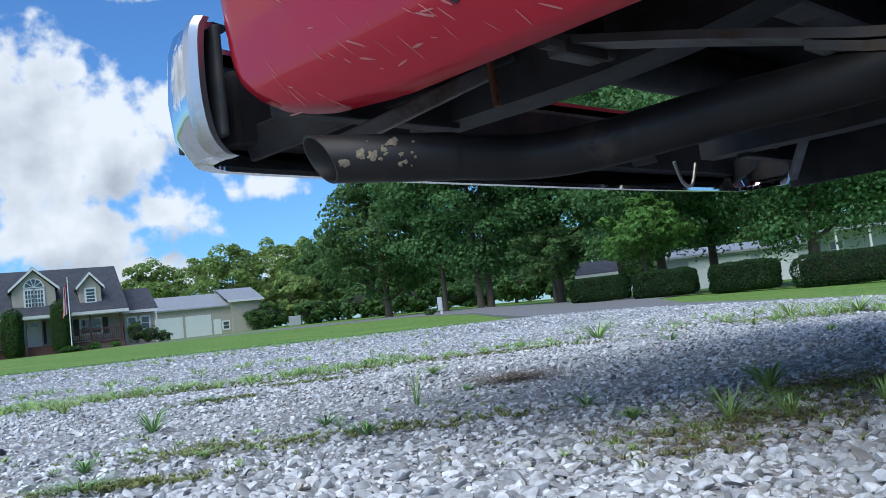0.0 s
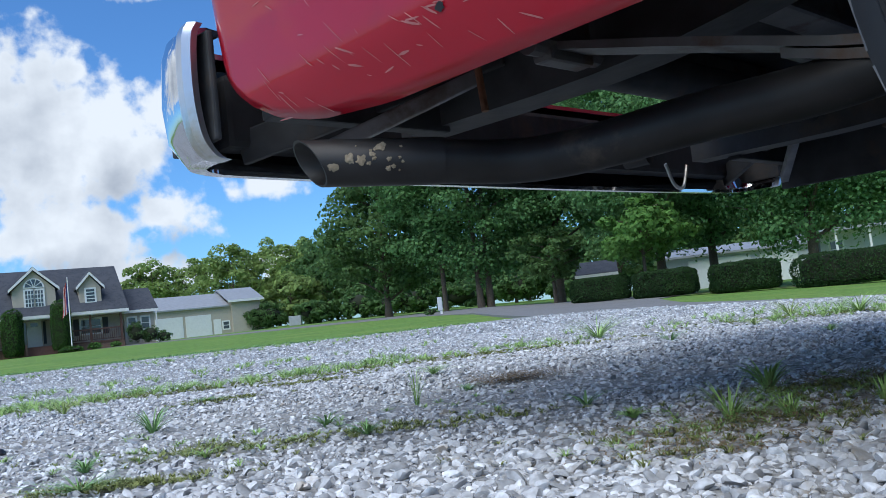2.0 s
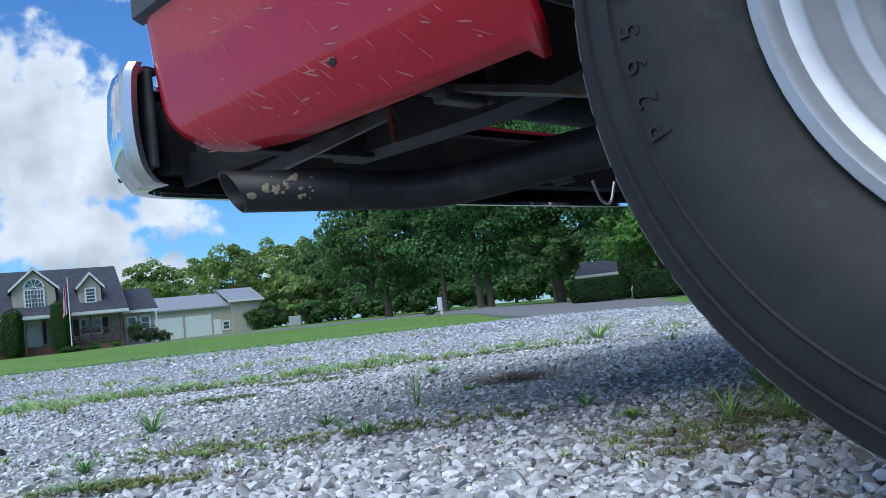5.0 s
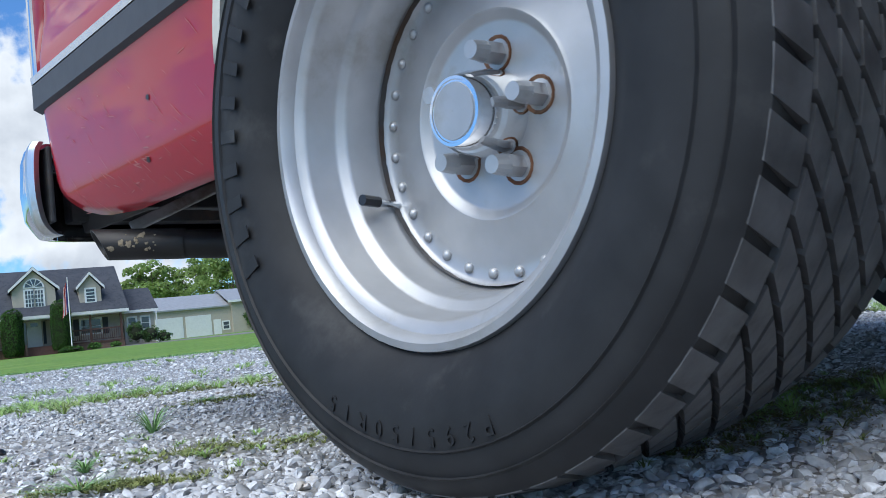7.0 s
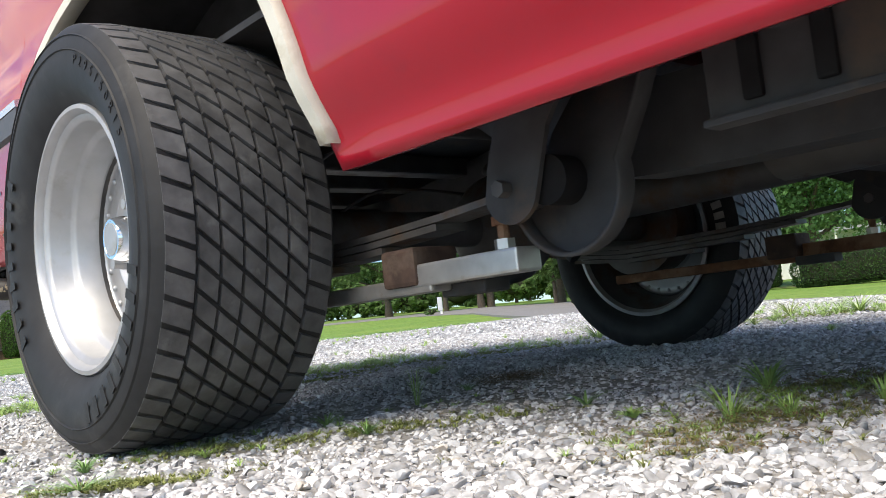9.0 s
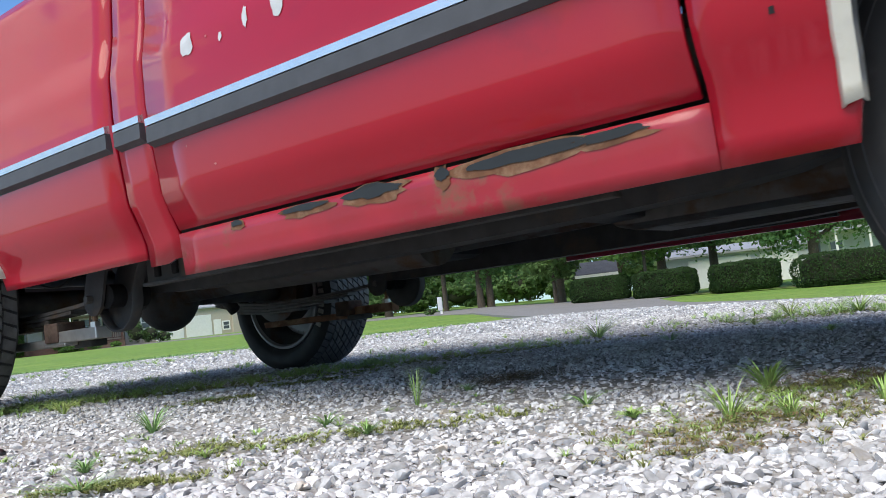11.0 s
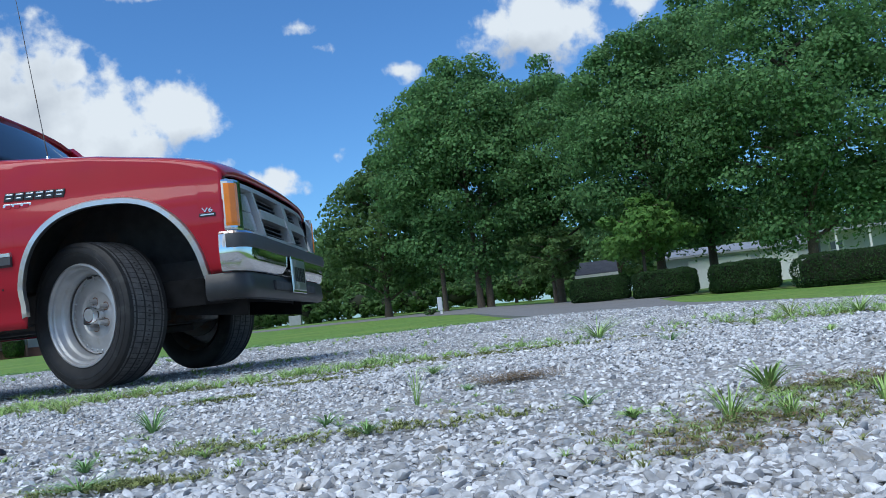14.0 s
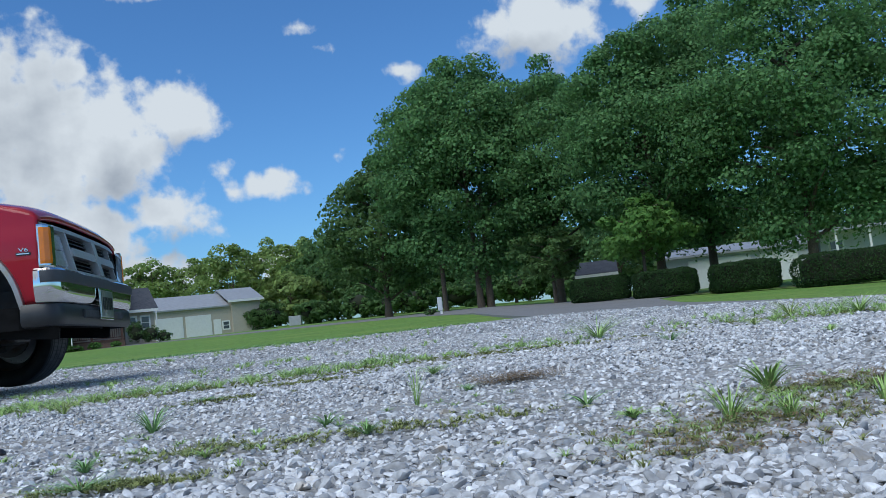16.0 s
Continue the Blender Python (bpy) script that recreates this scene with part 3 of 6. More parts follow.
def build_front():
    front_face(-0.8, 0.8, 0.58, 0.80, -0.07, BLACK, "radiator_panel", truck, "black panel behind the grille", 20)
    for side in (-1, 1):
        # corner lamp: bright bezel with an amber lens round the corner
        z0, z1 = 0.588, 0.792
        path = [(3.455, side * 0.862), (3.482, side * 0.857), (3.502, side * 0.838), (3.508, side * 0.80), (3.510, side * 0.775)]
        if side > 0:
            path = path[::-1]
        lamp = part("corner_lamp", sweep(path, [(-0.03, z0), (0.002, z0), (0.004, z0 + 0.008), (0.004, z1 - 0.008), (0.002, z1), (-0.03, z1)]), CHROME, truck, "bright corner lamp bezel")
        lens = [(3.464, side * 0.861), (3.484, side * 0.857), (3.501, side * 0.840), (3.505, side * 0.822)]
        if side > 0:
            lens = lens[::-1]
        part("lens", sweep(lens, [(-0.01, z0 + 0.016), (0.007, z0 + 0.016), (0.009, z0 + 0.03), (0.009, z1 - 0.03), (0.007, z1 - 0.016), (-0.01, z1 - 0.016)]), AMBER, lamp, "amber lens")
        a, b = side * 0.775, side * 0.5
        head = front_face(a, b, 0.60, 0.785, -0.03, CHROME, "headlamp", truck, "rectangular headlamp", 6)
        front_face(a * 0.98, b * 1.05, 0.695, 0.772, -0.016, LENS, "lens", head, "clear lens", 6, 0.012)
        front_face(a * 0.98, b * 1.05, 0.61, 0.687, -0.016, LENS, "lens", head, "clear lens", 6, 0.012)
        front_face(side * 0.5, side * 0.475, 0.585, 0.8, 0.006, ARGENT, "grille_post", truck, "chrome grille post", 1, 0.05)
        front_face(side * 0.8, side * 0.775, 0.585, 0.8, 0.0, PLASTIC, "grille_post", truck, "", 1, 0.05)
    front_face(-0.8, 0.8, 0.79, 0.812, 0.008, ARGENT, "grille_frame", truck, "chrome upper grille frame", 24, 0.05)
    front_face(-0.8, 0.8, 0.578, 0.592, 0.008, ARGENT, "grille_frame", truck, "chrome lower grille frame", 24, 0.05)
    front_face(-0.48, 0.48, 0.668, 0.712, 0.016, ARGENT, "grille_bar", truck, "broad chrome cross bar", 14, 0.05)
    front_face(-0.04, 0.04, 0.592, 0.79, 0.02, ARGENT, "grille_bar", truck, "broad chrome upright bar", 2, 0.05)
    for z in (0.61, 0.632, 0.654, 0.725, 0.747, 0.769):
        front_face(-0.475, 0.475, z, z + 0.006, -0.02, PLASTIC, "grille_slat", truck, "", 14, 0.04)
    # bumper
    pts = arc([(3.432, -0.872), (3.47, -0.874), (3.512, -0.862), (3.537, -0.80), (3.542, -0.66), (3.54, -0.35), (3.54, 0.0)], 42)
    path = mirror_path(pts[:-1])
    part("front_bumper", sweep(path, [(-0.02, 0.425), (-0.004, 0.42), (0.008, 0.43), (0.018, 0.47), (0.02, 0.52), (0.014, 0.57), (0.0, 0.583), (-0.05, 0.583), (-0.05, 0.575), (-0.01, 0.57), (-0.008, 0.44)]),
         CHROME, truck, "chrome front bumper", smooth=True)
    mid = arc([(3.462, -0.874), (3.512, -0.863), (3.537, -0.802), (3.542, -0.66), (3.54, -0.35), (3.54, 0.0)], 40)
    part("bumper_strip", sweep(mirror_path(mid[:-1]), [(0.005, 0.508), (0.028, 0.516), (0.032, 0.545), (0.027, 0.568), (0.005, 0.574)]), RUB, truck, "grey rubber bumper strip", smooth=True)
    low = arc([(3.365, -0.86), (3.43, -0.868), (3.495, -0.858), (3.525, -0.80), (3.53, -0.66), (3.533, -0.4), (3.535, 0.0)], 42)
    part("valance", sweep(mirror_path(low[:-1]), [(-0.02, 0.31), (0.004, 0.315), (0.016, 0.34), (0.012, 0.40), (0.0, 0.418), (-0.02, 0.418)]), PLASTIC, truck, "black plastic front valance", smooth=True)
    for y in (-0.3, 0.3):
        part("valance_slot", boxed((3.545, y, 0.372), (0.03, 0.34, 0.045), 0.008), BLACK, truck)
    # lower air dam and tow brackets
    part("air_dam", sweep([(3.12, -0.70), (3.3, -0.68), (3.4, -0.6), (3.45, -0.3), (3.45, 0.3), (3.4, 0.6), (3.3, 0.68), (3.12, 0.70)], [(-0.008, 0.31), (0.0, 0.31), (0.012, 0.42), (0.0, 0.42)]), SHADE_BLACK, truck)
    plate = part("number_plate", boxed((3.572, -0.02, 0.43), (0.006, 0.3, 0.15), 0.004), TRIM, truck, "pale number plate in a frame")
    part("frame", boxed((3.568, -0.02, 0.43), (0.006, 0.325, 0.175), 0.004), CHROME, plate)
    for k in range(6):
        part("bar", boxed((3.5765, -0.12 + 0.04 * k, 0.432), (0.003, 0.022, 0.07)), BADGE, plate)
    # badges
    y = -half(0.83) - 0.003
    tilt = pose(2.54, y, 0.805, 0, 1.5, 0)
    slant = tilt @ Matrix(((1, 0, 0.25, 0), (0, 1, 0, 0), (0, 0, 1, 0), (0, 0, 0, 1)))
    badge = part("name_badge", boxed((0.125, 0.001, 0.018), (0.252, 0.003, 0.012), 0.001, slant), BADGE, truck, "dark name badge with silver bars")
    for k in range(6):
        edge = part("bar", boxed((0.02 + 0.042 * k, -0.001, 0.018), (0.038, 0.004, 0.034), 0.001, slant), BADGE, badge)
        part("face", boxed((0.02 + 0.042 * k, -0.004, 0.020), (0.029, 0.003, 0.006), 0.001, slant @ pose(0, 0, 0.007)), SILVER, edge, "silver bar")
        part("face", boxed((0.02 + 0.042 * k, -0.004, 0.020), (0.022, 0.003, 0.005), 0.001, slant @ pose(0, 0, -0.008)), SILVER, edge, "silver bar")
    red = part("name_badge", boxed((0.06, 0, -0.022), (0.115, 0.004, 0.026), 0.001, slant), SILVER, truck, "small silver badge with red bars")
    for k in range(3):
        part("bar", boxed((0.026 + 0.036 * k, -0.003, -0.022), (0.024, 0.004, 0.015), 0.001, slant), RED, red)
    v6 = part("engine_badge", boxed((3.392, -half(0.655) - 0.001, 0.657), (0.062, 0.004, 0.014), 0.001), BADGE, truck, "engine badge reading V6")
    part("bar", boxed((3.392, -half(0.655) - 0.004, 0.657), (0.052, 0.003, 0.005)), SILVER, v6)
    text = bpy.data.curves.new("lettering", "FONT")
    text.body, text.size, text.extrude = "V6", 0.026, 0.002
    text.materials.append(SILVER)
    t = new("lettering", text)
    t.parent = v6
    t.matrix_local = pose(3.352, -half(0.68) - 0.002, 0.667, 90, 0, 0) @ Matrix.Diagonal((1.55, 1, 1, 1))
    # chrome mirror on its arm
    for side in (-1, 1):
        bm = bmesh.new()
        bmesh.ops.create_uvsphere(bm, u_segments=24, v_segments=14, radius=1.0)
        for v in bm.verts:
            c = v.co
            c.x, c.y, c.z = 0.06 * math.copysign(abs(c.x) ** 0.7, c.x), 0.118 * math.copysign(abs(c.y) ** 0.5, c.y), 0.08 * math.copysign(abs(c.z) ** 0.55, c.z)
        bmesh.ops.transform(bm, matrix=pose(2.19, side * 0.99, 1.112), verts=bm.verts)
        mirror = part("mirror", bm, CHROME, truck, "chrome door mirror", smooth=True)
        part("arm", tube(bmesh.new(), [(2.21, side * 0.92, 1.13), (2.26, side * 0.87, 1.12), (2.27, side * 0.82, 1.07)], 0.01), CHROME, mirror, "", True)
        bm = bmesh.new()
        vs = [bm.verts.new(p) for p in ((2.17, side * 0.845, 1.005), (2.36, side * 0.85, 1.0), (2.34, side * 0.84, 1.03), (2.235, side * 0.80, 1.13), (2.2, side * 0.80, 1.13))]
        bm.faces.new(vs if side < 0 else vs[::-1])
        foot = part("mirror_foot", bm, PLASTIC, truck, "black mirror foot")
        foot.modifiers.new("thickness", "SOLIDIFY").thickness = 0.03
    antenna = part("antenna", rodded((2.7, -0.775, 0.975), (2.6, -0.77, 1.75), 0.0022, 0.0015, 6), STEEL, truck, "thin whip antenna")
    part("base", rodded((2.704, -0.776, 0.96), (2.698, -0.775, 0.99), 0.014, 0.007, 12), CHROME, antenna)
    # door handle and chipped paint
    handle = part("door_handle", boxed((1.50, -half(0.93) - 0.002, 0.925), (0.15, 0.012, 0.05), 0.006), BADGE, truck, "door handle in a black recess")
    part("lever", boxed((1.51, -half(0.93) - 0.012, 0.935), (0.13, 0.012, 0.02), 0.004), CHROME, handle, "chrome lever")


def ragged(x, z, w, h, rnd, out=0.0015, n=14, skew=0.0):
    """A small irregular patch lying on the near side of the body."""
    bm = bmesh.new()
    vs = []
    for k in range(n):
        a = -2 * math.pi * k / n
        r = rnd.uniform(0.72, 1.15)
        px, pz = x + w / 2 * r * math.cos(a), z + h / 2 * r * math.sin(a)
        pz += (px - x) * skew
        vs.append(bm.verts.new((px, -half(pz) - out, pz)))
    bm.faces.new(vs)
    return bm


def build_wear():
    rnd = random.Random(21)
    for x, z, w, h in ((1.455, 0.712, 0.042, 0.05), (1.556, 0.698, 0.011, 0.018), (1.628, 0.713, 0.016, 0.04), (1.713, 0.709, 0.03, 0.045)):
        part("paint_chip", ragged(x, z, w, h, rnd), CHIP, truck, "grey bare patch in the paint")
    for x, w, h in ((1.487, 0.035, 0.012), (1.675, 0.12, 0.014), (1.84, 0.14, 0.022), (1.985, 0.03, 0.022), (2.13, 0.22, 0.022), (2.27, 0.12, 0.014)):
        part("rust_hole", ragged(x, 0.364 - 0.004 * (x - 1.9), w, h, rnd, 0.003, 18), BADGE, truck, "dark rusted-through hole in the sill")
        part("rust_edge", ragged(x, 0.359 - 0.004 * (x - 1.9), w * 1.2, h * 1.7, rnd, 0.0015, 18), RUST, truck, "crumbling rust edge")
    for k in range(84):
        x, z = rnd.uniform(-1.05, -0.5), rnd.uniform(0.41, 0.6)
        if rnd.random() < 0.4:
            z = rnd.uniform(0.40, 0.47)
        part("scratch", ragged(x, z, rnd.uniform(0.004, 0.03), rnd.uniform(0.001, 0.003), rnd, 0.0008, 8, rnd.uniform(-1.6, 0.1)), SCRATCH, truck, "pale scratch in the paint")
    for x, z in ((-0.735, 0.442), (-0.69, 0.53)):
        part("paint_chip", ragged(x, z, 0.013, 0.009, rnd), BADGE, truck, "dark chip in the paint")
    for k in range(10):
        part("paint_chip", ragged(rnd.uniform(1.35, 2.38), rnd.uniform(0.45, 0.9), rnd.uniform(0.004, 0.012), 0.004, rnd), SCRATCH, truck, "pale chip in the paint")


build_body()
build_front()
build_wear()


def strut(a, b, w, h):
    """A flat bar from a to b."""
    a, b = Vector(a), Vector(b)
    m = Matrix.Translation((a + b) / 2) @ (b - a).to_track_quat("X", "Z").to_matrix().to_4x4()
    return boxed((0, 0, 0), ((b - a).length, w, h), min(w, h) * 0.2, m)


def build_rear():
    pts = arc([(-1.185, -0.872), (-1.23, -0.874), (-1.275, -0.862), (-1.312, -0.82), (-1.33, -0.74), (-1.345, -0.4), (-1.35, 0.0)], 42)[::-1]
    path = [(x, -y) for x, y in pts[::-1]] + pts[1:]
    part("rear_bumper", sweep(path, [(-0.05, 0.568), (-0.05, 0.56), (-0.012, 0.556), (-0.006, 0.53), (-0.004, 0.45), (-0.025, 0.402), (-0.045, 0.396), (-0.045, 0.388), (-0.02, 0.39), (0.003, 0.424), (0.008, 0.475), (0.004, 0.54), (-0.004, 0.564), (-0.03, 0.57)]),
         CHROME, truck, "wrap-round chrome rear bumper", smooth=True)
    for side in (-1, 1):
        bm = bmesh.new()
        ring = []
        for o, z in arc([(-0.03, 0.387), (-0.016, 0.392), (0.0, 0.414), (0.008, 0.457), (0.009, 0.51), (0.005, 0.553), (-0.004, 0.571)], 30):
            y = side * (0.872 + o)
            ring.append([bm.verts.new((-1.198, y + side * 0.003, z)), bm.verts.new((-1.180, y + side * 0.004, z)), bm.verts.new((-1.174, y - side * 0.006, z)), bm.verts.new((-1.176, y - side * 0.016, z)), bm.verts.new((-1.198, y - side * 0.014, z))])
        for a, b in zip(ring, ring[1:]):
            for k in range(5):
                bm.faces.new((a[k], a[(k + 1) % 5], b[(k + 1) % 5], b[k]))
        bm.faces.new(ring[0]), bm.faces.new(ring[-1])
        bmesh.ops.recalc_face_normals(bm, faces=bm.faces)
        part("bumper_end_lip", bm, TRIM, truck, "dull rolled end of the bumper", True)
        # added black plate: stands for the shadow in the gap behind the bumper end
        part("bumper_end_plate", boxed((-1.235, side * 0.845, 0.487), (0.13, 0.01, 0.15), 0.004), BLACK, truck)
    part("rear_sill", boxed((-1.12, 0, 0.60), (0.03, 1.6, 0.09), 0.004), BLACK, truck, "black rear sill behind the bumper")
    for side in (-1, 1):
        part("sill_end", boxed((-1.12, side * 0.64, 0.49), (0.03, 0.32, 0.12), 0.004), BLACK, truck)
    part("quarter_liner", boxed((-0.79, 0.775, 0.495), (0.70, 0.01, 0.25), 0.004), BLACK, truck, "black inner side of the quarter panel")
    part("bumper_core", boxed((-1.285, 0, 0.48), (0.05, 1.56, 0.11), 0.01), BLACK, truck)
    part("tailgate", boxed((-1.15, 0, 0.80), (0.04, 1.5, 0.42), 0.01), RED, truck, "red tailgate")
    for side in (-1, 1):
        lamp = part("tail_lamp", boxed((-1.168, side * 0.805, 0.83), (0.03, 0.1, 0.28), 0.008), TAIL, truck, "red tail lamp")
        part("bezel", boxed((-1.160, side * 0.812, 0.83), (0.022, 0.115, 0.3), 0.006), CHROME, lamp)
        # bumper bracket from the frame
        part("bumper_bracket", strut((-1.28, side * 0.75, 0.427), (-0.96, side * 0.51, 0.515), 0.014, 0.05), BLACK, truck, "black bumper bracket")
        part("bumper_brace", strut((-1.11, side * 0.72, 0.39), (-0.985, side * 0.535, 0.478), 0.018, 0.022), DUSTY, truck, "steel bumper brace")
    # bed floor with cross ribs
    part("bed_floor", boxed((0.02, 0, 0.625), (2.26, 1.5, 0.012)), BLACK, truck)
    for k, x in enumerate((-1.05, -0.75, -0.5, 0.5, 0.8, 1.08)):
        part("bed_rib", boxed((x, 0, 0.59), (0.07, 1.48, 0.055), 0.008), STEEL, truck)
    part("bed_front", boxed((1.165, 0, 0.8), (0.014, 1.62, 0.44)), RED, truck)


def build_under():
    for side in (-1, 1):
        # frame rail: low amidships, stepping over the rear axle
        pts = [(-1.2, 0.50), (-0.75, 0.50), (-0.4, 0.55), (-0.2, 0.58), (0.25, 0.58), (0.45, 0.50), (0.66, 0.39), (0.9, 0.35), (2.3, 0.36), (2.6, 0.44), (3.4, 0.46)]
        bm = bmesh.new()
        ring = []
        for x, z in arc(pts, 60):
            ring.append([bm.verts.new((x, side * 0.43, z - 0.06)), bm.verts.new((x, side * 0.50, z - 0.06)), bm.verts.new((x, side * 0.50, z + 0.06)), bm.verts.new((x, side * 0.43, z + 0.06))])
        for a, b in zip(ring, ring[1:]):
            for i in range(4):
                bm.faces.new((a[i], a[(i + 1) % 4], b[(i + 1) % 4], b[i]))
        bm.faces.new(ring[0]), bm.faces.new(ring[-1][::-1])
        bmesh.ops.recalc_face_normals(bm, faces=bm.faces)
        part("frame_rail", bm, BLACK, truck, "dark undercoated frame rail", smooth=True)
        # floor pan edge behind the sill
        part("floor_pan_edge", boxed((1.575, side * 0.66, 0.40), (1.25, 0.012, 0.2), 0.003), BLACK, truck)
        for x in (1.0, 1.07):
            part("pan_rib", boxed((x, side * 0.669, 0.40), (0.02, 0.01, 0.17), 0.004), SHADE_BLACK, truck)
        part("pan_flange", boxed((1.575, side * 0.665, 0.301), (1.25, 0.03, 0.008), 0.002), BLACK, truck, "folded lower edge of the floor pan")
        # deep plate of the frame above the spring eye, with holes and bolts
        bm = bmesh.new()
        bm.faces.new([bm.verts.new((x, side * 0.507, z)) for x, z in ((0.40, 0.52), (0.47, 0.43), (0.56, 0.36), (0.61, 0.335), (0.65, 0.35), (0.76, 0.41), (0.86, 0.47), (0.86, 0.53))])
        rail_plate = part("frame_plate", bm, BLACK, truck, "undercoated frame plate with holes")
        rail_plate.modifiers.new("thickness", "SOLIDIFY").thickness = 0.008
        for x, z, r in ((0.60, 0.43, 0.013), (0.66, 0.47, 0.011), (0.605, 0.36, 0.008), (0.74, 0.46, 0.012)):
            part("hole", rodded((x, side * 0.512, z), (x, side * 0.5165, z), r, None, 16), BADGE, rail_plate, "dark round hole")
        for x, z in ((0.52, 0.43), (0.58, 0.395), (0.68, 0.42)):
            part("bolt", rodded((x, side * 0.51, z), (x, side * 0.524, z), 0.009, 0.008, 6), STEEL, rail_plate)
        # leaf spring
        spring = None
        for k, (a, b, dz) in enumerate(((-0.80, 0.645, 0.0), (-0.52, 0.47, -0.012), (-0.34, 0.34, -0.024), (-0.18, 0.2, -0.036))):
            pts = [(x, side * 0.575, float(np.interp(x, (-0.8, -0.6, -0.45, -0.2, 0.0, 0.3, 0.5, 0.645), (0.452, 0.395, 0.347, 0.292, 0.272, 0.275, 0.283, 0.294))) + dz) for x in [a + (b - a) * i / 18 for i in range(19)]]
            bm = bmesh.new()
            ring = [[bm.verts.new((x, y - 0.03, z)), bm.verts.new((x, y + 0.03, z)), bm.verts.new((x, y + 0.03, z + 0.01)), bm.verts.new((x, y - 0.03, z + 0.01))] for x, y, z in pts]
            for p, q in zip(ring, ring[1:]):
                for i in range(4):
                    bm.faces.new((p[i], p[(i + 1) % 4], q[(i + 1) % 4], q[i]))
            bm.faces.new(ring[0]), bm.faces.new(ring[-1][::-1])
            bmesh.ops.recalc_face_normals(bm, faces=bm.faces)
            leaf = part("spring_leaf", bm, STEEL, truck if spring is None else spring, "leaf spring" if spring is None else "")
            spring = spring or leaf
        part("shackle", boxed((-0.80, side * 0.575, 0.49), (0.03, 0.085, 0.11), 0.006), STEEL, truck, "spring shackle")
        part("shackle_bolt", rodded((-0.80, side * 0.64, 0.457), (-0.80, side * 0.51, 0.457), 0.016, None, 12), STEEL, truck)
        part("spring_eye", rodded((0.65, side * 0.62, 0.295), (0.65, side * 0.53, 0.295), 0.026, None, 16), STEEL, spring)
        part("eye_bolt", rodded((0.65, side * 0.66, 0.295), (0.65, side * 0.50, 0.295), 0.011, None, 6), STEEL, spring)
        # hanger: two rounded plates from the frame down to the eye
        for y in (0.515, 0.635):
            bm = bmesh.new()
            ring = []
            for k in range(13):
                a = -0.5 - 2.4 * k / 12
                ring.append((0.655 + 0.045 * math.cos(a), 0.295 + 0.045 * math.sin(a)))
            ring += [(0.622, 0.33), (0.65, 0.40), (0.74, 0.47), (0.80, 0.46), (0.725, 0.36)]
            vs = [bm.verts.new((x, side * y, z)) for x, z in ring]
            bm.faces.new(vs)
            ob = part("spring_hanger", bm, BLACK, truck)
            ob.modifiers.new("thickness", "SOLIDIFY").thickness = 0.008
        part("bushing", rodded((0.705, side * 0.63, 0.297), (0.705, side * 0.52, 0.297), 0.031, None, 24), SHADE_BLACK, truck, "black rubber bushing", True)
        # rounded shield beside the hanger, turned up along its edge
        bm = bmesh.new()
        moon = [(0.715 + 0.085 * math.cos(a), 0.288 + 0.085 * math.sin(a)) for a in np.linspace(radians(195), radians(372), 20)] + [(0.835, 0.37), (0.89, 0.49), (0.79, 0.50), (0.75, 0.42), (0.69, 0.36)]
        flat = [bm.verts.new((x, side * 0.585, z)) for x, z in moon]
        rim_edge = [bm.verts.new((x + 0.002, side * 0.615, z - 0.002)) for x, z in moon[:22]]
        bm.faces.new(flat)
        for i in range(21):
            bm.faces.new((flat[i], flat[i + 1], rim_edge[i + 1], rim_edge[i]))
        bmesh.ops.recalc_face_normals(bm, faces=bm.faces)
        guard = part("hanger_shield", bm, BLACK, truck, "rounded black shield beside the spring hanger", True)
        guard.modifiers.new("thickness", "SOLIDIFY").thickness = 0.006
        # traction bar
        metal = BARE if side < 0 else RUST
        bar = part("traction_bar", boxed((0.545, side * 0.615, 0.208), (0.21, 0.045, 0.032), 0.004, None), metal, truck, "bare metal traction bar" if side < 0 else "rusty traction bar")
        part("rear_bar", boxed((0.2, side * 0.615, 0.195), (0.56, 0.04, 0.024), 0.004), metal, bar)
        part("clamp", boxed((0.42, side * 0.60, 0.222), (0.075, 0.085, 0.055), 0.006), CLAMP, bar, "dark rusty clamp")
        part("snubber", boxed((0.5, side * 0.57, 0.184), (0.09, 0.05, 0.02), 0.004), BLACK, bar)
        bolt = part("bolt", rodded((0.61, side * 0.615, 0.225), (0.61, side * 0.615, 0.262), 0.008, None, 8), RUST, bar)
        part("bolt_head", rodded((0.61, side * 0.615, 0.256), (0.61, side * 0.615, 0.268), 0.015, None, 6), RUST, bar)
        part("lock_nut", rodded((0.61, side * 0.615, 0.224), (0.61, side * 0.615, 0.238), 0.014, None, 6), BARE, bar)
        # damper
        part("damper", rodded((-0.1, side * 0.45, 0.27), (-0.35, side * 0.4, 0.56), 0.026, None, 14), BLACK, truck, "", True)
        # front arm and brake drum
        part("control_arm", boxed((0, 0, 0), (0.16, 0.42, 0.035), 0.01, pose(FRONT, side * 0.48, 0.27, side * 8, 0, 0)), BLACK, truck)
        part("backing_plate", rodded((FRONT, side * 0.62, 0.325), (FRONT, side * 0.60, 0.325), 0.13, None, 24), STEEL, truck)
        part("brake_drum", rodded((0, side * 0.70, 0.335), (0, side * 0.60, 0.335), 0.135, None, 28), STEEL, truck)
        part("splash_shield", boxed((0, 0, 0), (0.3, 0.01, 0.13), 0.003, pose(3.3, side * 0.6, 0.33, 0, 6, side * -8)), SHADE_BLACK, truck)
    axle = part("rear_axle", rodded((0, -0.68, 0.335), (0, 0.68, 0.335), 0.04, None, 18), STEEL, truck, "dirty rear axle", True)
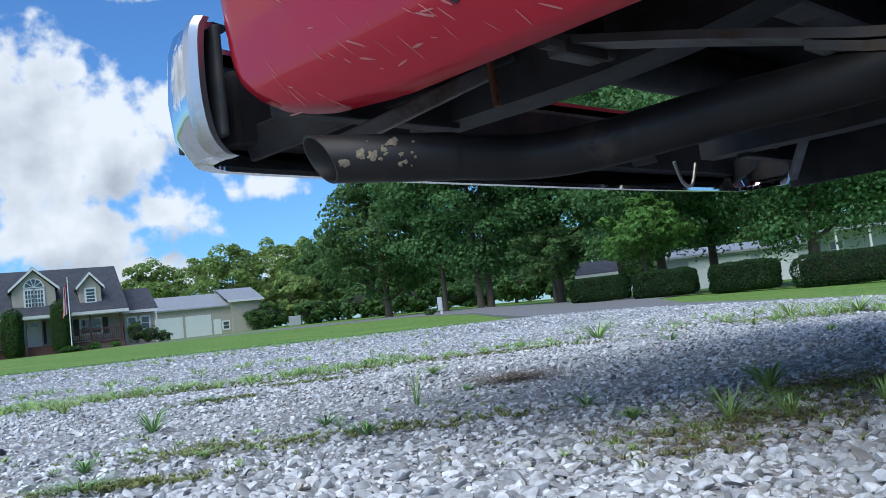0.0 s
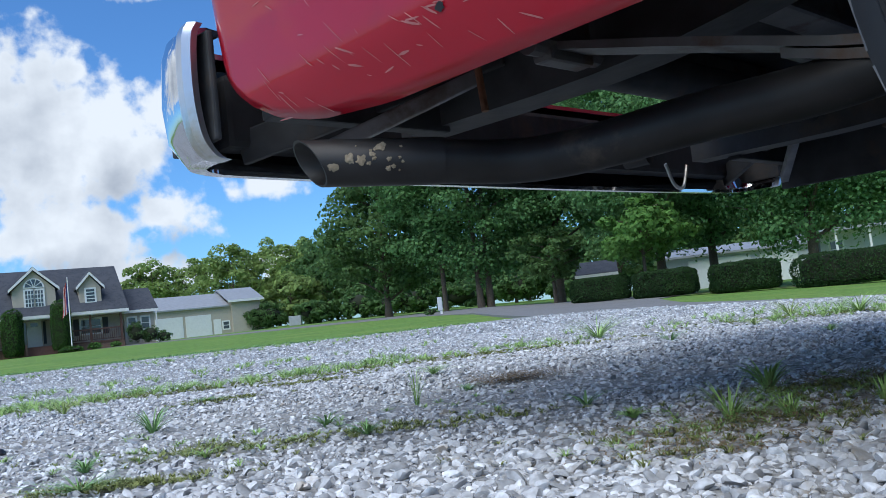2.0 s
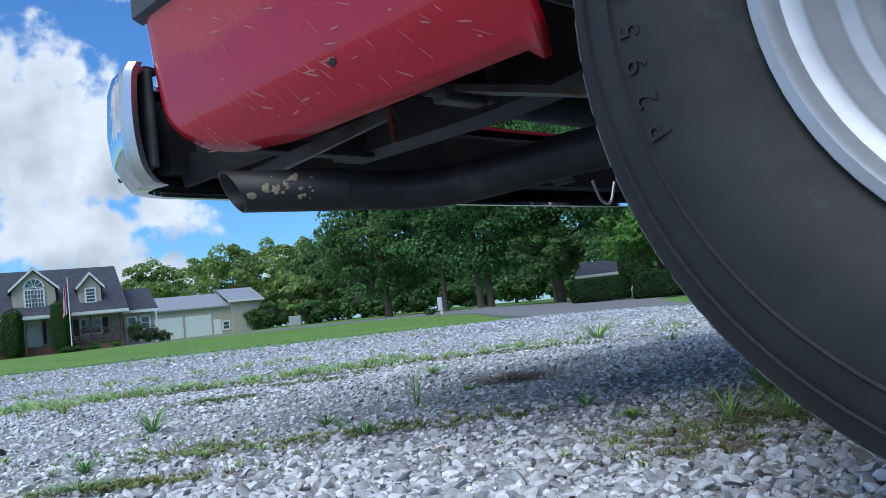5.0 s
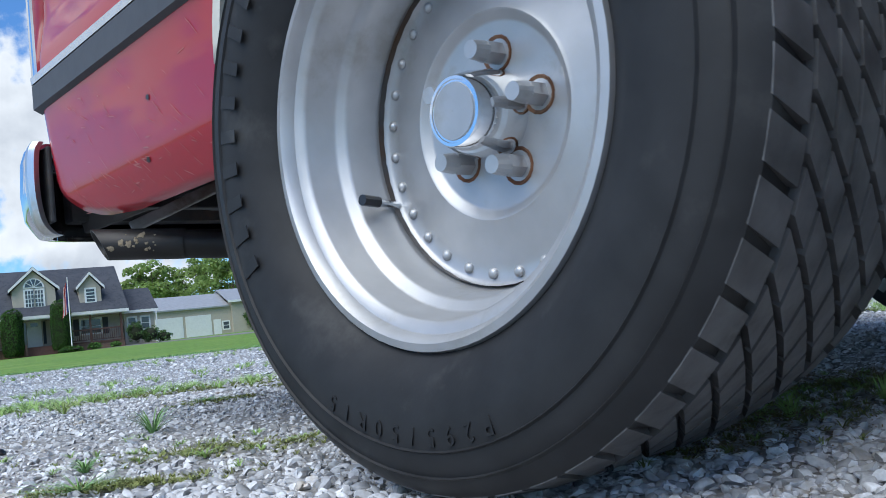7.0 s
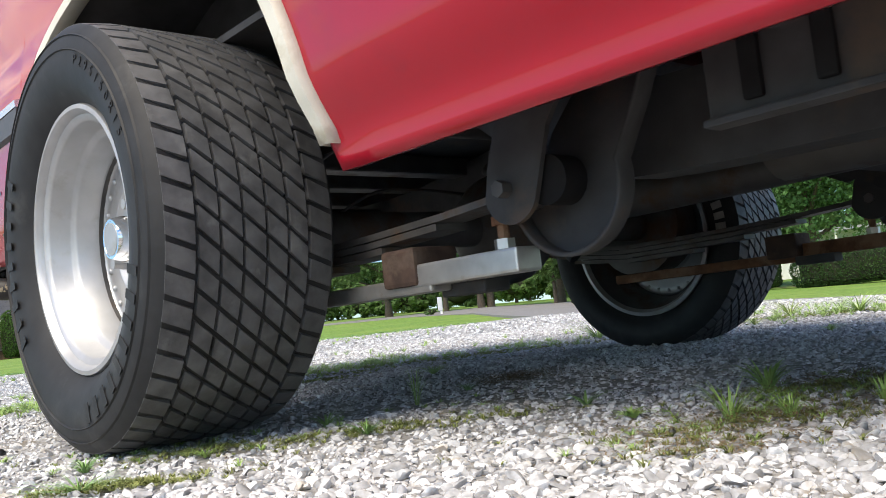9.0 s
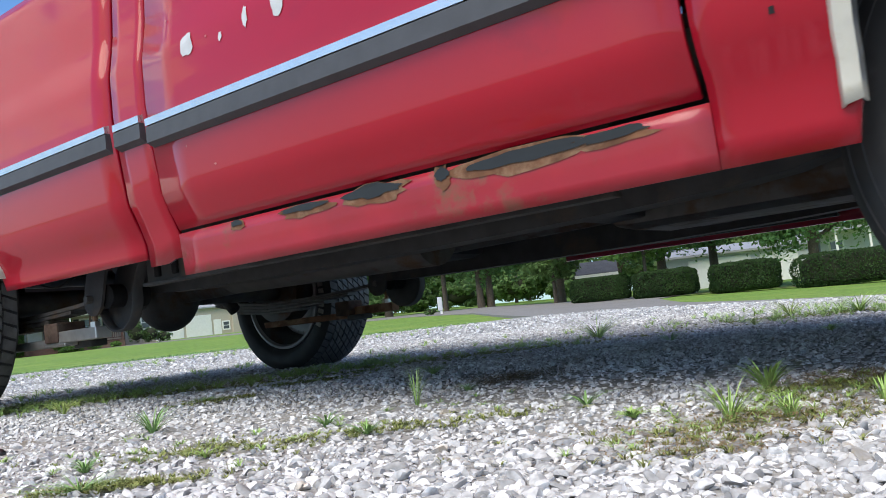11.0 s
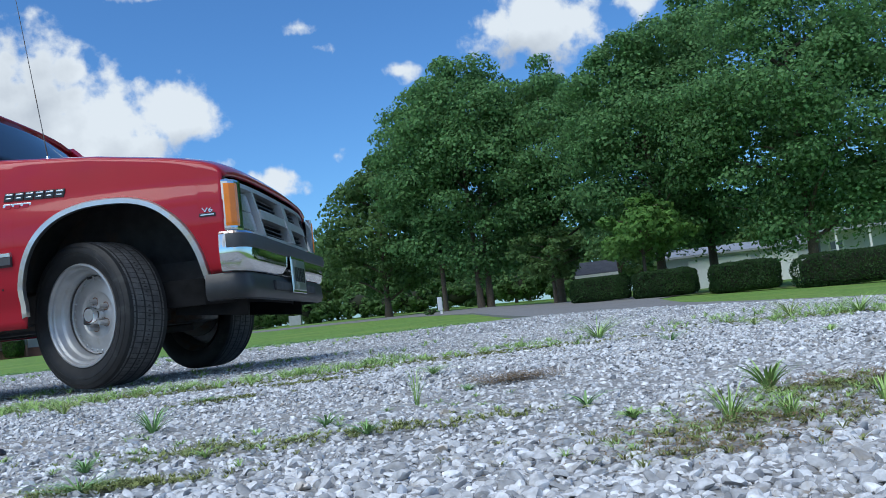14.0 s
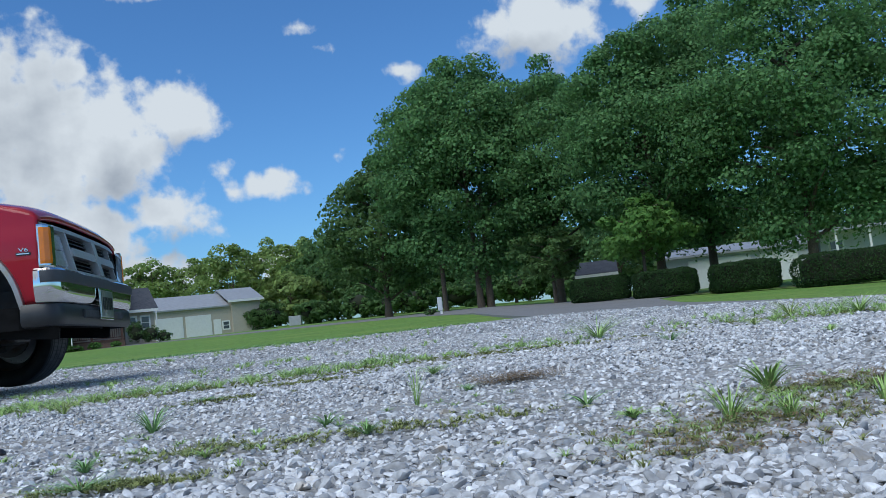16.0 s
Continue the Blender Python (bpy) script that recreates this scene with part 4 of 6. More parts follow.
    bm = bmesh.new()
    bmesh.ops.create_uvsphere(bm, u_segments=22, v_segments=14, radius=0.13)
    bmesh.ops.transform(bm, matrix=pose(0, 0.03, 0.335) @ Matrix.Diagonal((1.0, 0.9, 1.0, 1)), verts=bm.verts)
    part("differential", bm, STEEL, axle, "", True)
    part("propeller_shaft", rodded((0.1, 0.02, 0.335), (1.95, 0.0, 0.36), 0.036, None, 18), STEEL, truck, "", True)
    part("gearbox", boxed((2.2, 0, 0.4), (0.6, 0.3, 0.22), 0.05), STEEL, truck)
    part("oil_pan", boxed((2.85, 0.02, 0.36), (0.5, 0.3, 0.2), 0.04), STEEL, truck)
    part("front_crossmember", boxed((FRONT, 0, 0.32), (0.2, 0.9, 0.09), 0.02), BLACK, truck)
    part("gearbox_crossmember", boxed((1.95, 0, 0.335), (0.1, 0.88, 0.05), 0.012), BLACK, truck)
    part("floor_pan", boxed((1.85, 0, 0.50), (1.3, 1.5, 0.02)), BLACK, truck)
    part("firewall", boxed((2.5, 0, 0.72), (0.03, 1.5, 0.46)), BLACK, truck)
    part("engine", boxed((2.95, 0, 0.6), (0.65, 0.55, 0.36), 0.05), BLACK, truck)
    part("fuel_tank", boxed((0.98, 0.15, 0.42), (0.5, 0.5, 0.2), 0.04), BLACK, truck)
    part("rear_crossmember", rodded((-0.92, -0.46, 0.5), (-0.92, 0.46, 0.5), 0.035, None, 14), BLACK, truck, "", True)
    part("brake_line", tube(bmesh.new(), arc([(0.0, 0.1, 0.4), (-0.25, -0.1, 0.47), (-0.4, -0.2, 0.42), (-0.5, -0.3, 0.5)], 24), 0.004, 8), BLACK, truck, "", True)
    part("wire_loop", tube(bmesh.new(), arc([(-1.2, 0.30, 0.43), (-1.2, 0.33, 0.385), (-1.2, 0.37, 0.38), (-1.2, 0.40, 0.43)], 18), 0.004, 8), BARE, truck, "hanging wire loop", True)
    part("plate_lamp", rodded((-1.18, 0.2, 0.44), (-1.24, 0.2, 0.44), 0.018, None, 12), BLACK, truck)
    # exhaust: over the axle, then out towards the corner to a slash-cut tip
    tip, dirn = Vector((-0.99, -0.832, 0.342)), Vector((0.69, 0.71, -0.09)).normalized()
    bend = tip + dirn * 0.27
    pts = arc([(1.9, -0.3, 0.34), (0.75, -0.33, 0.36), (0.35, -0.36, 0.47), (0.05, -0.42, 0.53), (-0.2, -0.5, 0.43), (-0.42, -0.57, 0.335), (-0.62, -0.605, 0.322), bend[:], (tip + dirn * 0.12)[:]], 70)
    ex = part("exhaust_pipe", tube(bmesh.new(), pts, 0.0265, 20), PIPE, truck, "sooty side-exit exhaust pipe with dried mud", True)
    turn = Matrix.Translation(tip) @ dirn.to_track_quat("X", "Z").to_matrix().to_4x4()
    bm = bmesh.new()
    seg, rings = 28, []
    for rad, x0 in ((0.027, 0.16), (0.028, 0.15), (0.028, None), (0.0255, None), (0.0255, 0.16)):
        ring = []
        for k in range(seg):
            a = 2 * math.pi * k / seg
            z = rad * math.sin(a)
            ring.append(bm.verts.new((x0 if x0 is not None else -0.62 * z - 0.55 * rad * math.cos(a), rad * math.cos(a), z)))
        rings.append(ring)
    for a, b in zip(rings, rings[1:]):
        for k in range(seg):
            bm.faces.new((a[k], a[(k + 1) % seg], b[(k + 1) % seg], b[k]))
    bmesh.ops.recalc_face_normals(bm, faces=bm.faces)
    bmesh.ops.transform(bm, matrix=turn, verts=bm.verts)
    part("tip", bm, PIPE, ex, "slash-cut tip", True)
    rnd = random.Random(3)
    for k in range(20):
        bm = bmesh.new()
        bmesh.ops.create_icosphere(bm, subdivisions=3, radius=1.0)
        r = rnd.choice((0.001, 0.0015, 0.002, 0.0025)) if k > 3 else 0.005
        x, a = 0.03 + rnd.random() * 0.09, radians(rnd.uniform(-215, -150))
        for v in bm.verts:
            v.co *= 1 + 0.9 * noise.noise(v.co * 1.6 + Vector((k * 3.3, 0, 0)))
        m = turn @ Matrix.Translation((x, 0.028 * math.cos(a) * 1.0, 0.028 * math.sin(a))) @ Matrix.Rotation(a, 4, "X") @ Matrix.Diagonal((r, 0.0009, r, 1))
        bmesh.ops.transform(bm, matrix=m, verts=bm.verts)
        part("mud_spot", bm, MUD, ex, "dried mud", True)
    part("muffler", rodded((1.55, -0.3, 0.35), (0.85, -0.32, 0.36), 0.085, None, 20), STEEL, truck, "", True)
    hanger = part("exhaust_hanger", rodded((-0.925, -0.6, 0.51), (-0.917, -0.6, 0.406), 0.005, None, 8), RUST, truck)


build_rear()
build_under()


# ---- wheels ----
def build_wheel(radius, width, dish, name, cap_len, blocks):
    """A wheel about the Y axis; its outer face looks towards -y."""
    wheel = empty(name)
    wheel.parent = truck
    w, rr = width / 2, 0.206
    side = [(rr - 0.004, -w * 0.72), (rr + 0.006, -w * 0.80), (rr + 0.03, -w * 0.93), (rr + (radius - rr) * 0.5, -w), (radius - 0.035, -w * 0.985), (radius - 0.018, -w * 0.95), (radius - 0.006, -w * 0.87)]
    deep = 0.004 if "rear" in name else 0.0
    tread = [(radius - 0.004 - deep, -w * 0.6), (radius - 0.003 - deep, 0.0), (radius - 0.004 - deep, w * 0.6)]
    other = [(r, -y) for r, y in side[::-1]]
    tyre = part("tyre", lathe(side + tread + other + [(rr - 0.008, w * 0.6), (rr - 0.008, -w * 0.6)], 96, True), TYRE, wheel, "black tyre", smooth=True)
    for r0, y0 in ((radius - 0.046, -w * 0.993), (radius - 0.024, -w * 0.965)):
        part("rib", lathe([(r0 - 0.0025, y0 + 0.002), (r0, y0 - 0.002), (r0 + 0.0025, y0 + 0.002)], 96, True), TYRE, wheel, "", True)
    # tread blocks
    verts, faces = [], []
    for rows, count, z, skew, gapx, gapy in blocks:
        n = len(rows)
        for yi, (y0, y1) in enumerate(rows):
            for k in range(count):
                a0 = 2 * math.pi * k / count - (0.0 if 0 < yi < n - 1 else math.copysign(0.55 * skew * 0.8, y0))
                da = 2 * math.pi / count * (1 - gapx) / 2
                base = len(verts)
                for lift, shrink in ((-0.012, 1.0), (z, 0.93)):
                    for sy, sa in ((0, -1), (1, -1), (1, 1), (0, 1)):
                        y = y0 + (y1 - y0) * sy
                        yc = (y0 + y1) / 2
                        y = yc + (y - yc) * shrink
                        a = a0 + sa * da * shrink - skew * (y / w) * (1.0 if 0 < yi < n - 1 else 0.45)
                        fall = 0.010 * max(0.0, abs(y / w) - 0.55) ** 2 / 0.2
                        r = radius + lift - fall - 0.0
                        verts.append((r * math.cos(a), y, r * math.sin(a)))
                b = base
                faces += [(b + 4, b + 5, b + 6, b + 7), (b, b + 1, b + 5, b + 4), (b + 1, b + 2, b + 6, b + 5), (b + 2, b + 3, b + 7, b + 6), (b + 3, b, b + 4, b + 7)]
    me = raw("tread", verts, faces, TREAD, wheel, "worn tread blocks")
    # rim: lip, stepped barrel, riveted disc
    o = -w * 0.80
    prof = [(rr + 0.004, o + 0.02), (rr + 0.008, o), (rr + 0.006, o - 0.006), (rr - 0.001, o - 0.007), (rr - 0.005, o - 0.003), (rr - 0.008, o + 0.006), (rr - 0.017, o + 0.010), (rr - 0.0195, o + 0.014), (rr - 0.0235, o + dish * 0.42),
            (rr - 0.026, o + dish * 0.45), (rr - 0.033, o + dish * 0.48), (rr - 0.036, o + dish * 0.52), (rr - 0.0415, o + dish * 0.84), (rr - 0.044, o + dish * 0.92), (rr - 0.049, o + dish * 0.955), (rr - 0.064, o + dish * 0.955),
            (rr - 0.067, o + dish * 0.945), (0.103, o + dish * 0.9), (0.099, o + dish * 0.885), (0.096, o + dish * 0.895), (0.091, o + dish * 0.95), (0.087, o + dish * 0.96), (0.03, o + dish * 0.96), (0.0005, o + dish * 0.96)]
    part("rim", lathe(prof, 80), ALU, wheel, "brushed aluminium rim with deep dish", smooth=True)
    part("inner_barrel", lathe([(rr - 0.005, w * 0.8), (rr - 0.012, w * 0.7), (rr - 0.03, w * 0.5), (rr - 0.045, -w * 0.2)], 48), STEEL, wheel, "", True)
    n = 28
    for k in range(n):
        a = 2 * math.pi * k / n
        bm = bmesh.new()
        bmesh.ops.create_uvsphere(bm, u_segments=10, v_segments=6, radius=0.0058)
        r = rr - 0.0565
        bmesh.ops.transform(bm, matrix=Matrix.Translation((r * math.cos(a), o + dish * 0.95, r * math.sin(a))) @ Matrix.Diagonal((1, 0.8, 1, 1)), verts=bm.verts)
        part("rivet", bm, ALU, wheel, "", True)
    face = o + dish * 0.96
    cap = part("centre_cap", lathe([(0.0005, face - cap_len + 0.001), (0.0285, face - cap_len + 0.001), (0.029, face - cap_len), (0.032, face - cap_len), (0.0335, face - cap_len + 0.003), (0.038, face - cap_len * 0.7), (0.042, face - cap_len * 0.3), (0.043, face)], 40), CHROME, wheel, "chrome centre cap", smooth=True)
    part("cap_disc", lathe([(0.0005, face - cap_len - 0.0005), (0.026, face - cap_len - 0.0005), (0.027, face - cap_len + 0.002)], 32), ALU, wheel, "", True)
    for k in range(5):
        a = 2 * math.pi * k / 5 + 0.3
        x, z = 0.0575 * math.cos(a), 0.0575 * math.sin(a)
        part("lug_seat", lathe_at((x, z), [(0.0145, face), (0.0175, face - 0.002), (0.019, face + 0.002)]), RUST, wheel)
        bm = rodded((x, face + 0.005, z), (x, face - 0.02, z), 0.0115, 0.0115, 6)
        rod(bm, (x, face - 0.018, z), (x, face - 0.036, z), 0.0105, 0.0085, 14)
        part("lug_nut", bm, ALU, wheel, "lug nut")
    # valve on the barrel, at 12 o'clock in the wheel's own space
    r = rr - 0.044
    va = radians(20)
    vx, vz = math.sin(va), math.cos(va)
    valve = part("valve", rodded((vx * r, o + dish * 0.93, vz * r), (vx * (r - 0.008), o + dish * 0.55, vz * (r - 0.008)), 0.004, None, 10), CHROME, wheel, "valve stem")
    part("valve_cap", rodded((vx * (r - 0.007), o + dish * 0.62, vz * (r - 0.007)), (vx * (r - 0.0105), o + dish * 0.40, vz * (r - 0.0105)), 0.0058, None, 10), BADGE, wheel, "black valve cap")
    return wheel


def lathe_at(c, prof):
    bm = lathe(prof, 16)
    bmesh.ops.transform(bm, matrix=Matrix.Translation((c[0], 0, c[1])), verts=bm.verts)
    return bm


def sidewall_bars(wheel, radius, width, start, count, step, height, mat, at, label, tall=0.6):
    """Raised bars where the maker's lettering stands on a sidewall."""
    w = width / 2
    for k in range(count):
        a = start + step * k
        bm = boxed((0, 0, 0), (height * tall, 0.0013, height), 0.0004)
        m = Matrix.Rotation(a, 4, "Y") @ Matrix.Translation((0, at[1], at[0]))
        bmesh.ops.transform(bm, matrix=m, verts=bm.verts)
        part("lettering_bar", bm, mat, wheel, label)


REAR_R, FRONT_R, FAR_R = 0.338, 0.305, 0.31
wr = 0.295 / 2
rows_rear = [(-wr * 0.885, -wr * 0.60), (-wr * 0.575, -wr * 0.37), (-wr * 0.345, -wr * 0.135), (-wr * 0.11, wr * 0.11), (wr * 0.135, wr * 0.345), (wr * 0.37, wr * 0.575), (wr * 0.60, wr * 0.885)]
rear_right = build_wheel(REAR_R, 0.295, 0.105, "rear_wheel", 0.054, [(rows_rear, 54, -0.0005, 0.36, 0.17, 0.1)])
sidewall_bars(rear_right, REAR_R, 0.295, 2.6, 9, 0.135, 0.03, TYRE, (0.272, -wr - 0.0005), "raised black lettering bars", 0.45)
sidewall_bars(rear_right, REAR_R, 0.295, 6.6, 9, 0.135, 0.03, TYRE, (0.272, -wr - 0.0005), "raised black lettering bars", 0.45)
for k, ch in enumerate("P295/50R15"):
    a = radians(154) - 0.082 * k
    curve = bpy.data.curves.new("size_letter", "FONT")
    curve.body, curve.size, curve.extrude, curve.align_x = ch, 0.022, 0.0006, "CENTER"
    curve.materials.append(TYRE)
    t = new("size_letter", curve)
    t.parent = rear_right
    r = 0.272
    t.matrix_local = Matrix.Translation((r * math.cos(a), -wr - 0.0002, r * math.sin(a))) @ Matrix.Rotation(math.pi / 2 - a, 4, "Y") @ Matrix.Rotation(math.pi / 2, 4, "X")
wf = 0.215 / 2
rows_front = [(-wf * 0.86, -wf * 0.62), (-wf * 0.56, -wf * 0.22), (-wf * 0.17, wf * 0.17), (wf * 0.22, wf * 0.56), (wf * 0.62, wf * 0.86)]
front_right = build_wheel(FRONT_R, 0.215, 0.085, "front_wheel", 0.05, [(rows_front, 78, -0.003, 0.04, 0.06, 0.1)])


def copy_part(ob):
    made = {}
    for o in (ob, *ob.children_recursive):
        made[o] = o.copy()
        scene.collection.objects.link(made[o])
        made[o].parent = made.get(o.parent, o.parent)
    return made[ob]


wl = 0.25 / 2
rear_left = build_wheel(FAR_R, 0.25, 0.1, "rear_wheel", 0.054, [([(a / wr * wl, b / wr * wl) for a, b in rows_rear], 54, -0.0005, 0.36, 0.17, 0.1)])
part("inner_lip", lathe([(0.2, wl * 0.78), (0.214, wl * 0.8), (0.214, wl * 0.88), (0.204, wl * 0.9), (0.196, wl * 0.8)], 64, True), ALU, rear_left, "bright inner rim lip", True)
front_left = copy_part(front_right)
# whitish lettering on the inner side of the far rear tyre
for k in range(9):
    bm = boxed((0, 0, 0), (0.018, 0.003, 0.028), 0.0006)
    bmesh.ops.transform(bm, matrix=Matrix.Rotation(0.105 * k, 4, "Y") @ Matrix.Translation((0, wl + 0.0005, 0.262)), verts=bm.verts)
    part("lettering_bar", bm, WHITE_LETTER, rear_left, "whitish lettering bars")


def set_width():
    """The far half of the body lies a little closer to the middle."""
    seen = set()
    for ob in truck.children_recursive:
        if ob.type != "MESH" or ob.data.name in seen or "wheel" in ob.name or (ob.parent and ob.parent.name.split(".")[0] in ("rear_wheel", "front_wheel")):
            continue
        seen.add(ob.data.name)
        for v in ob.data.vertices:
            if v.co.y > 0:
                v.co.y *= 0.89
            if v.co.x > FRONT:
                v.co.x = FRONT + float(np.interp(v.co.x - FRONT, (0, 0.42, 0.60, 0.8), (0, 0.39, 0.583, 0.765)))


set_width()


# ---- plants ----
def leaf_material(name, colour, light, vary=0.3):
    """Leaves that let some light through."""
    m = material(name, colour, 0.6, 0.0, 0.2, 2.5, spec=0.15, island=vary, second=light, second_at=0.6, second_scale=0.7)
    nt = m.node_tree
    n, l = nt.nodes.new, nt.links.new
    b = nt.nodes["Principled BSDF"]
    tr, mix = n("ShaderNodeBsdfTranslucent"), n("ShaderNodeMixShader")
    src = b.inputs["Base Color"].links[0].from_socket
    l(src, tr.inputs["Color"])
    mix.inputs[0].default_value = 0.45
    l(b.outputs[0], mix.inputs[1])
    l(tr.outputs[0], mix.inputs[2])
    l(mix.outputs[0], nt.nodes["Material Output"].inputs[0])
    return m


MAPLE = leaf_material("maple_leaves", (0.135, 0.265, 0.1), (0.18, 0.335, 0.13), 0.4)
BRIGHT = leaf_material("young_maple_leaves", (0.15, 0.29, 0.075), (0.18, 0.34, 0.09))
WOOD = leaf_material("far_wood_leaves", (0.26, 0.355, 0.115), (0.31, 0.41, 0.135))
SHRUB = leaf_material("shrub_leaves", (0.12, 0.21, 0.075), (0.16, 0.27, 0.09))
YEW = leaf_material("clipped_hedge_leaves", (0.036, 0.075, 0.025), (0.05, 0.1, 0.03))
ARBOR = leaf_material("arborvitae_leaves", (0.06, 0.13, 0.03), (0.075, 0.15, 0.035))
BARK = material("grey_brown_bark", (0.11, 0.085, 0.065), 0.95, 0.0, 0.35, 14.0, bump=0.02, bump_scale=9.0)
# near-black: the shade deep inside a bush, put into the colour
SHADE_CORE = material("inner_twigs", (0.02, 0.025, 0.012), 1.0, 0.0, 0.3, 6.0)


def leaves(name, points, normals, size, mat, parent, label, rng):
    """Many small folded leaves at points, roughly facing along normals."""
    n = len(points)
    a = rng.normal(size=(n, 3))
    nrm = normals + rng.normal(scale=0.55, size=(n, 3))
    nrm /= np.linalg.norm(nrm, axis=1)[:, None]
    u = np.cross(nrm, a)
    u /= np.linalg.norm(u, axis=1)[:, None] + 1e-9
    v = np.cross(nrm, u)
    s = size * rng.uniform(0.6, 1.3, n)[:, None]
    p = np.empty((n, 4, 3))
    p[:, 0] = points - u * s * 0.55
    p[:, 1] = points - v * s * 0.42 + nrm * s * 0.12
    p[:, 2] = points + u * s * 0.6
    p[:, 3] = points + v * s * 0.42 + nrm * s * 0.12
    me = bpy.data.meshes.new(name)
    me.vertices.add(n * 4), me.vertices.foreach_set("co", p.reshape(-1))
    me.loops.add(n * 4), me.loops.foreach_set("vertex_index", np.arange(n * 4, dtype=np.int32))
    me.polygons.add(n), me.polygons.foreach_set("loop_start", np.arange(0, n * 4, 4, dtype=np.int32))
    me.update(calc_edges=True)
    me.materials.append(mat)
    ob = new(name, me)
    ob.parent = parent
    return tagged(ob, label)


def crown_points(rng, centre, radii, lobes, count, flat=0.5, lobe=0.3, low=-1.0):
    """Leaf places on the upper shells of many flattened lobes that fill an uneven crown."""
    c = []
    while len(c) < lobes:
        d = rng.normal(size=3)
        d /= np.linalg.norm(d)
        q = d * rng.uniform(0.25, 1.0) ** 0.45
        if q[2] < low:
            continue
        c.append(q)
    c = np.array(c)
    size = lobe * rng.uniform(0.6, 1.35, lobes)
    k = rng.integers(0, lobes, count)
    d = rng.normal(size=(count, 3))
    d /= np.linalg.norm(d, axis=1)[:, None]
    d[:, 2] = np.abs(d[:, 2]) * np.where(rng.uniform(size=count) < 0.75, 1, -1)
    shell = rng.uniform(0.55, 1.05, count)[:, None]
    r = np.array(radii)
    wide = r.mean()
    p = np.array(centre) + c[k] * r + d * shell * size[k][:, None] * np.array((wide, wide, wide * flat))
    p[:, 2] -= 0.25 * size[k] * wide * (1 - d[:, 2]) * 0.3
    return p, d * (1, 1, 1.6)


def tree(x, y, height, radius, bottom, seed, mat, trunk_r=0.3, lobes=120, count=16000, leaf=0.26, label="", stems=((0, 0),), category="tree", group="", lean=0.0):
    rng = np.random.default_rng(seed)
    if mat is MAPLE:  # fine foliage, close to the viewer
        count, leaf = int(count * 1.6), leaf * 0.79
    z0 = float(land(x, y))
    thing = tagged(empty("tree", pose(x, y, z0 - 0.05)), label, category, group)
    bm = bmesh.new()
    for sx, sy in stems:
        pts = [(sx, sy, -0.1), (sx * 1.02, sy, 0.35), (sx * 1.1, sy * 1.1, bottom + 0.6), (sx * 1.5 + lean * 0.4, sy * 1.5, height * 0.55), (sx * 1.8 + lean, sy * 1.6, height * 0.86)]
        tube(bm, arc(pts, 16), list(np.interp(np.linspace(0, 1, len(arc(pts, 16))), (0, 0.05, 0.35, 1), (trunk_r * 1.5, trunk_r, trunk_r * 0.8, trunk_r * 0.12))), 10)
    for k in range(14):
        a = k * 2.4 + rng.uniform(-0.3, 0.3)
        zb = bottom + 0.3 + (height * 0.75 - bottom) * (k / 14) ** 1.1
        reach = radius * (0.8 - 0.4 * k / 14)
        tip = (math.cos(a) * reach, math.sin(a) * reach, zb + reach * 0.45)
        mid = (math.cos(a) * reach * 0.5, math.sin(a) * reach * 0.5, zb + reach * 0.3)
        tube(bm, [(0, 0, zb), mid, tip], [trunk_r * 0.35, trunk_r * 0.22, 0.02], 6)
    part("trunk", bm, BARK, thing, "grey-brown trunk with limbs", True)
    c = (lean * 0.6, 0, (height + bottom) / 2)
    p, nrm = crown_points(rng, c, (radius, radius, (height - bottom) / 2), lobes, count)
    # a maple is broad low down and narrower at the top
    u = np.clip((p[:, 2] - bottom) / (height - bottom), 0, 1)
    w = np.interp(u, (0, 0.12, 0.4, 0.75, 1.0), (0.85, 1.02, 1.08, 0.92, 0.62))
    p[:, 0] = c[0] + (p[:, 0] - c[0]) * w
    p[:, 1] = c[1] + (p[:, 1] - c[1]) * w
    leaves("crown", p, nrm, leaf, mat, thing, "dense green leafy crown", rng)
    return thing


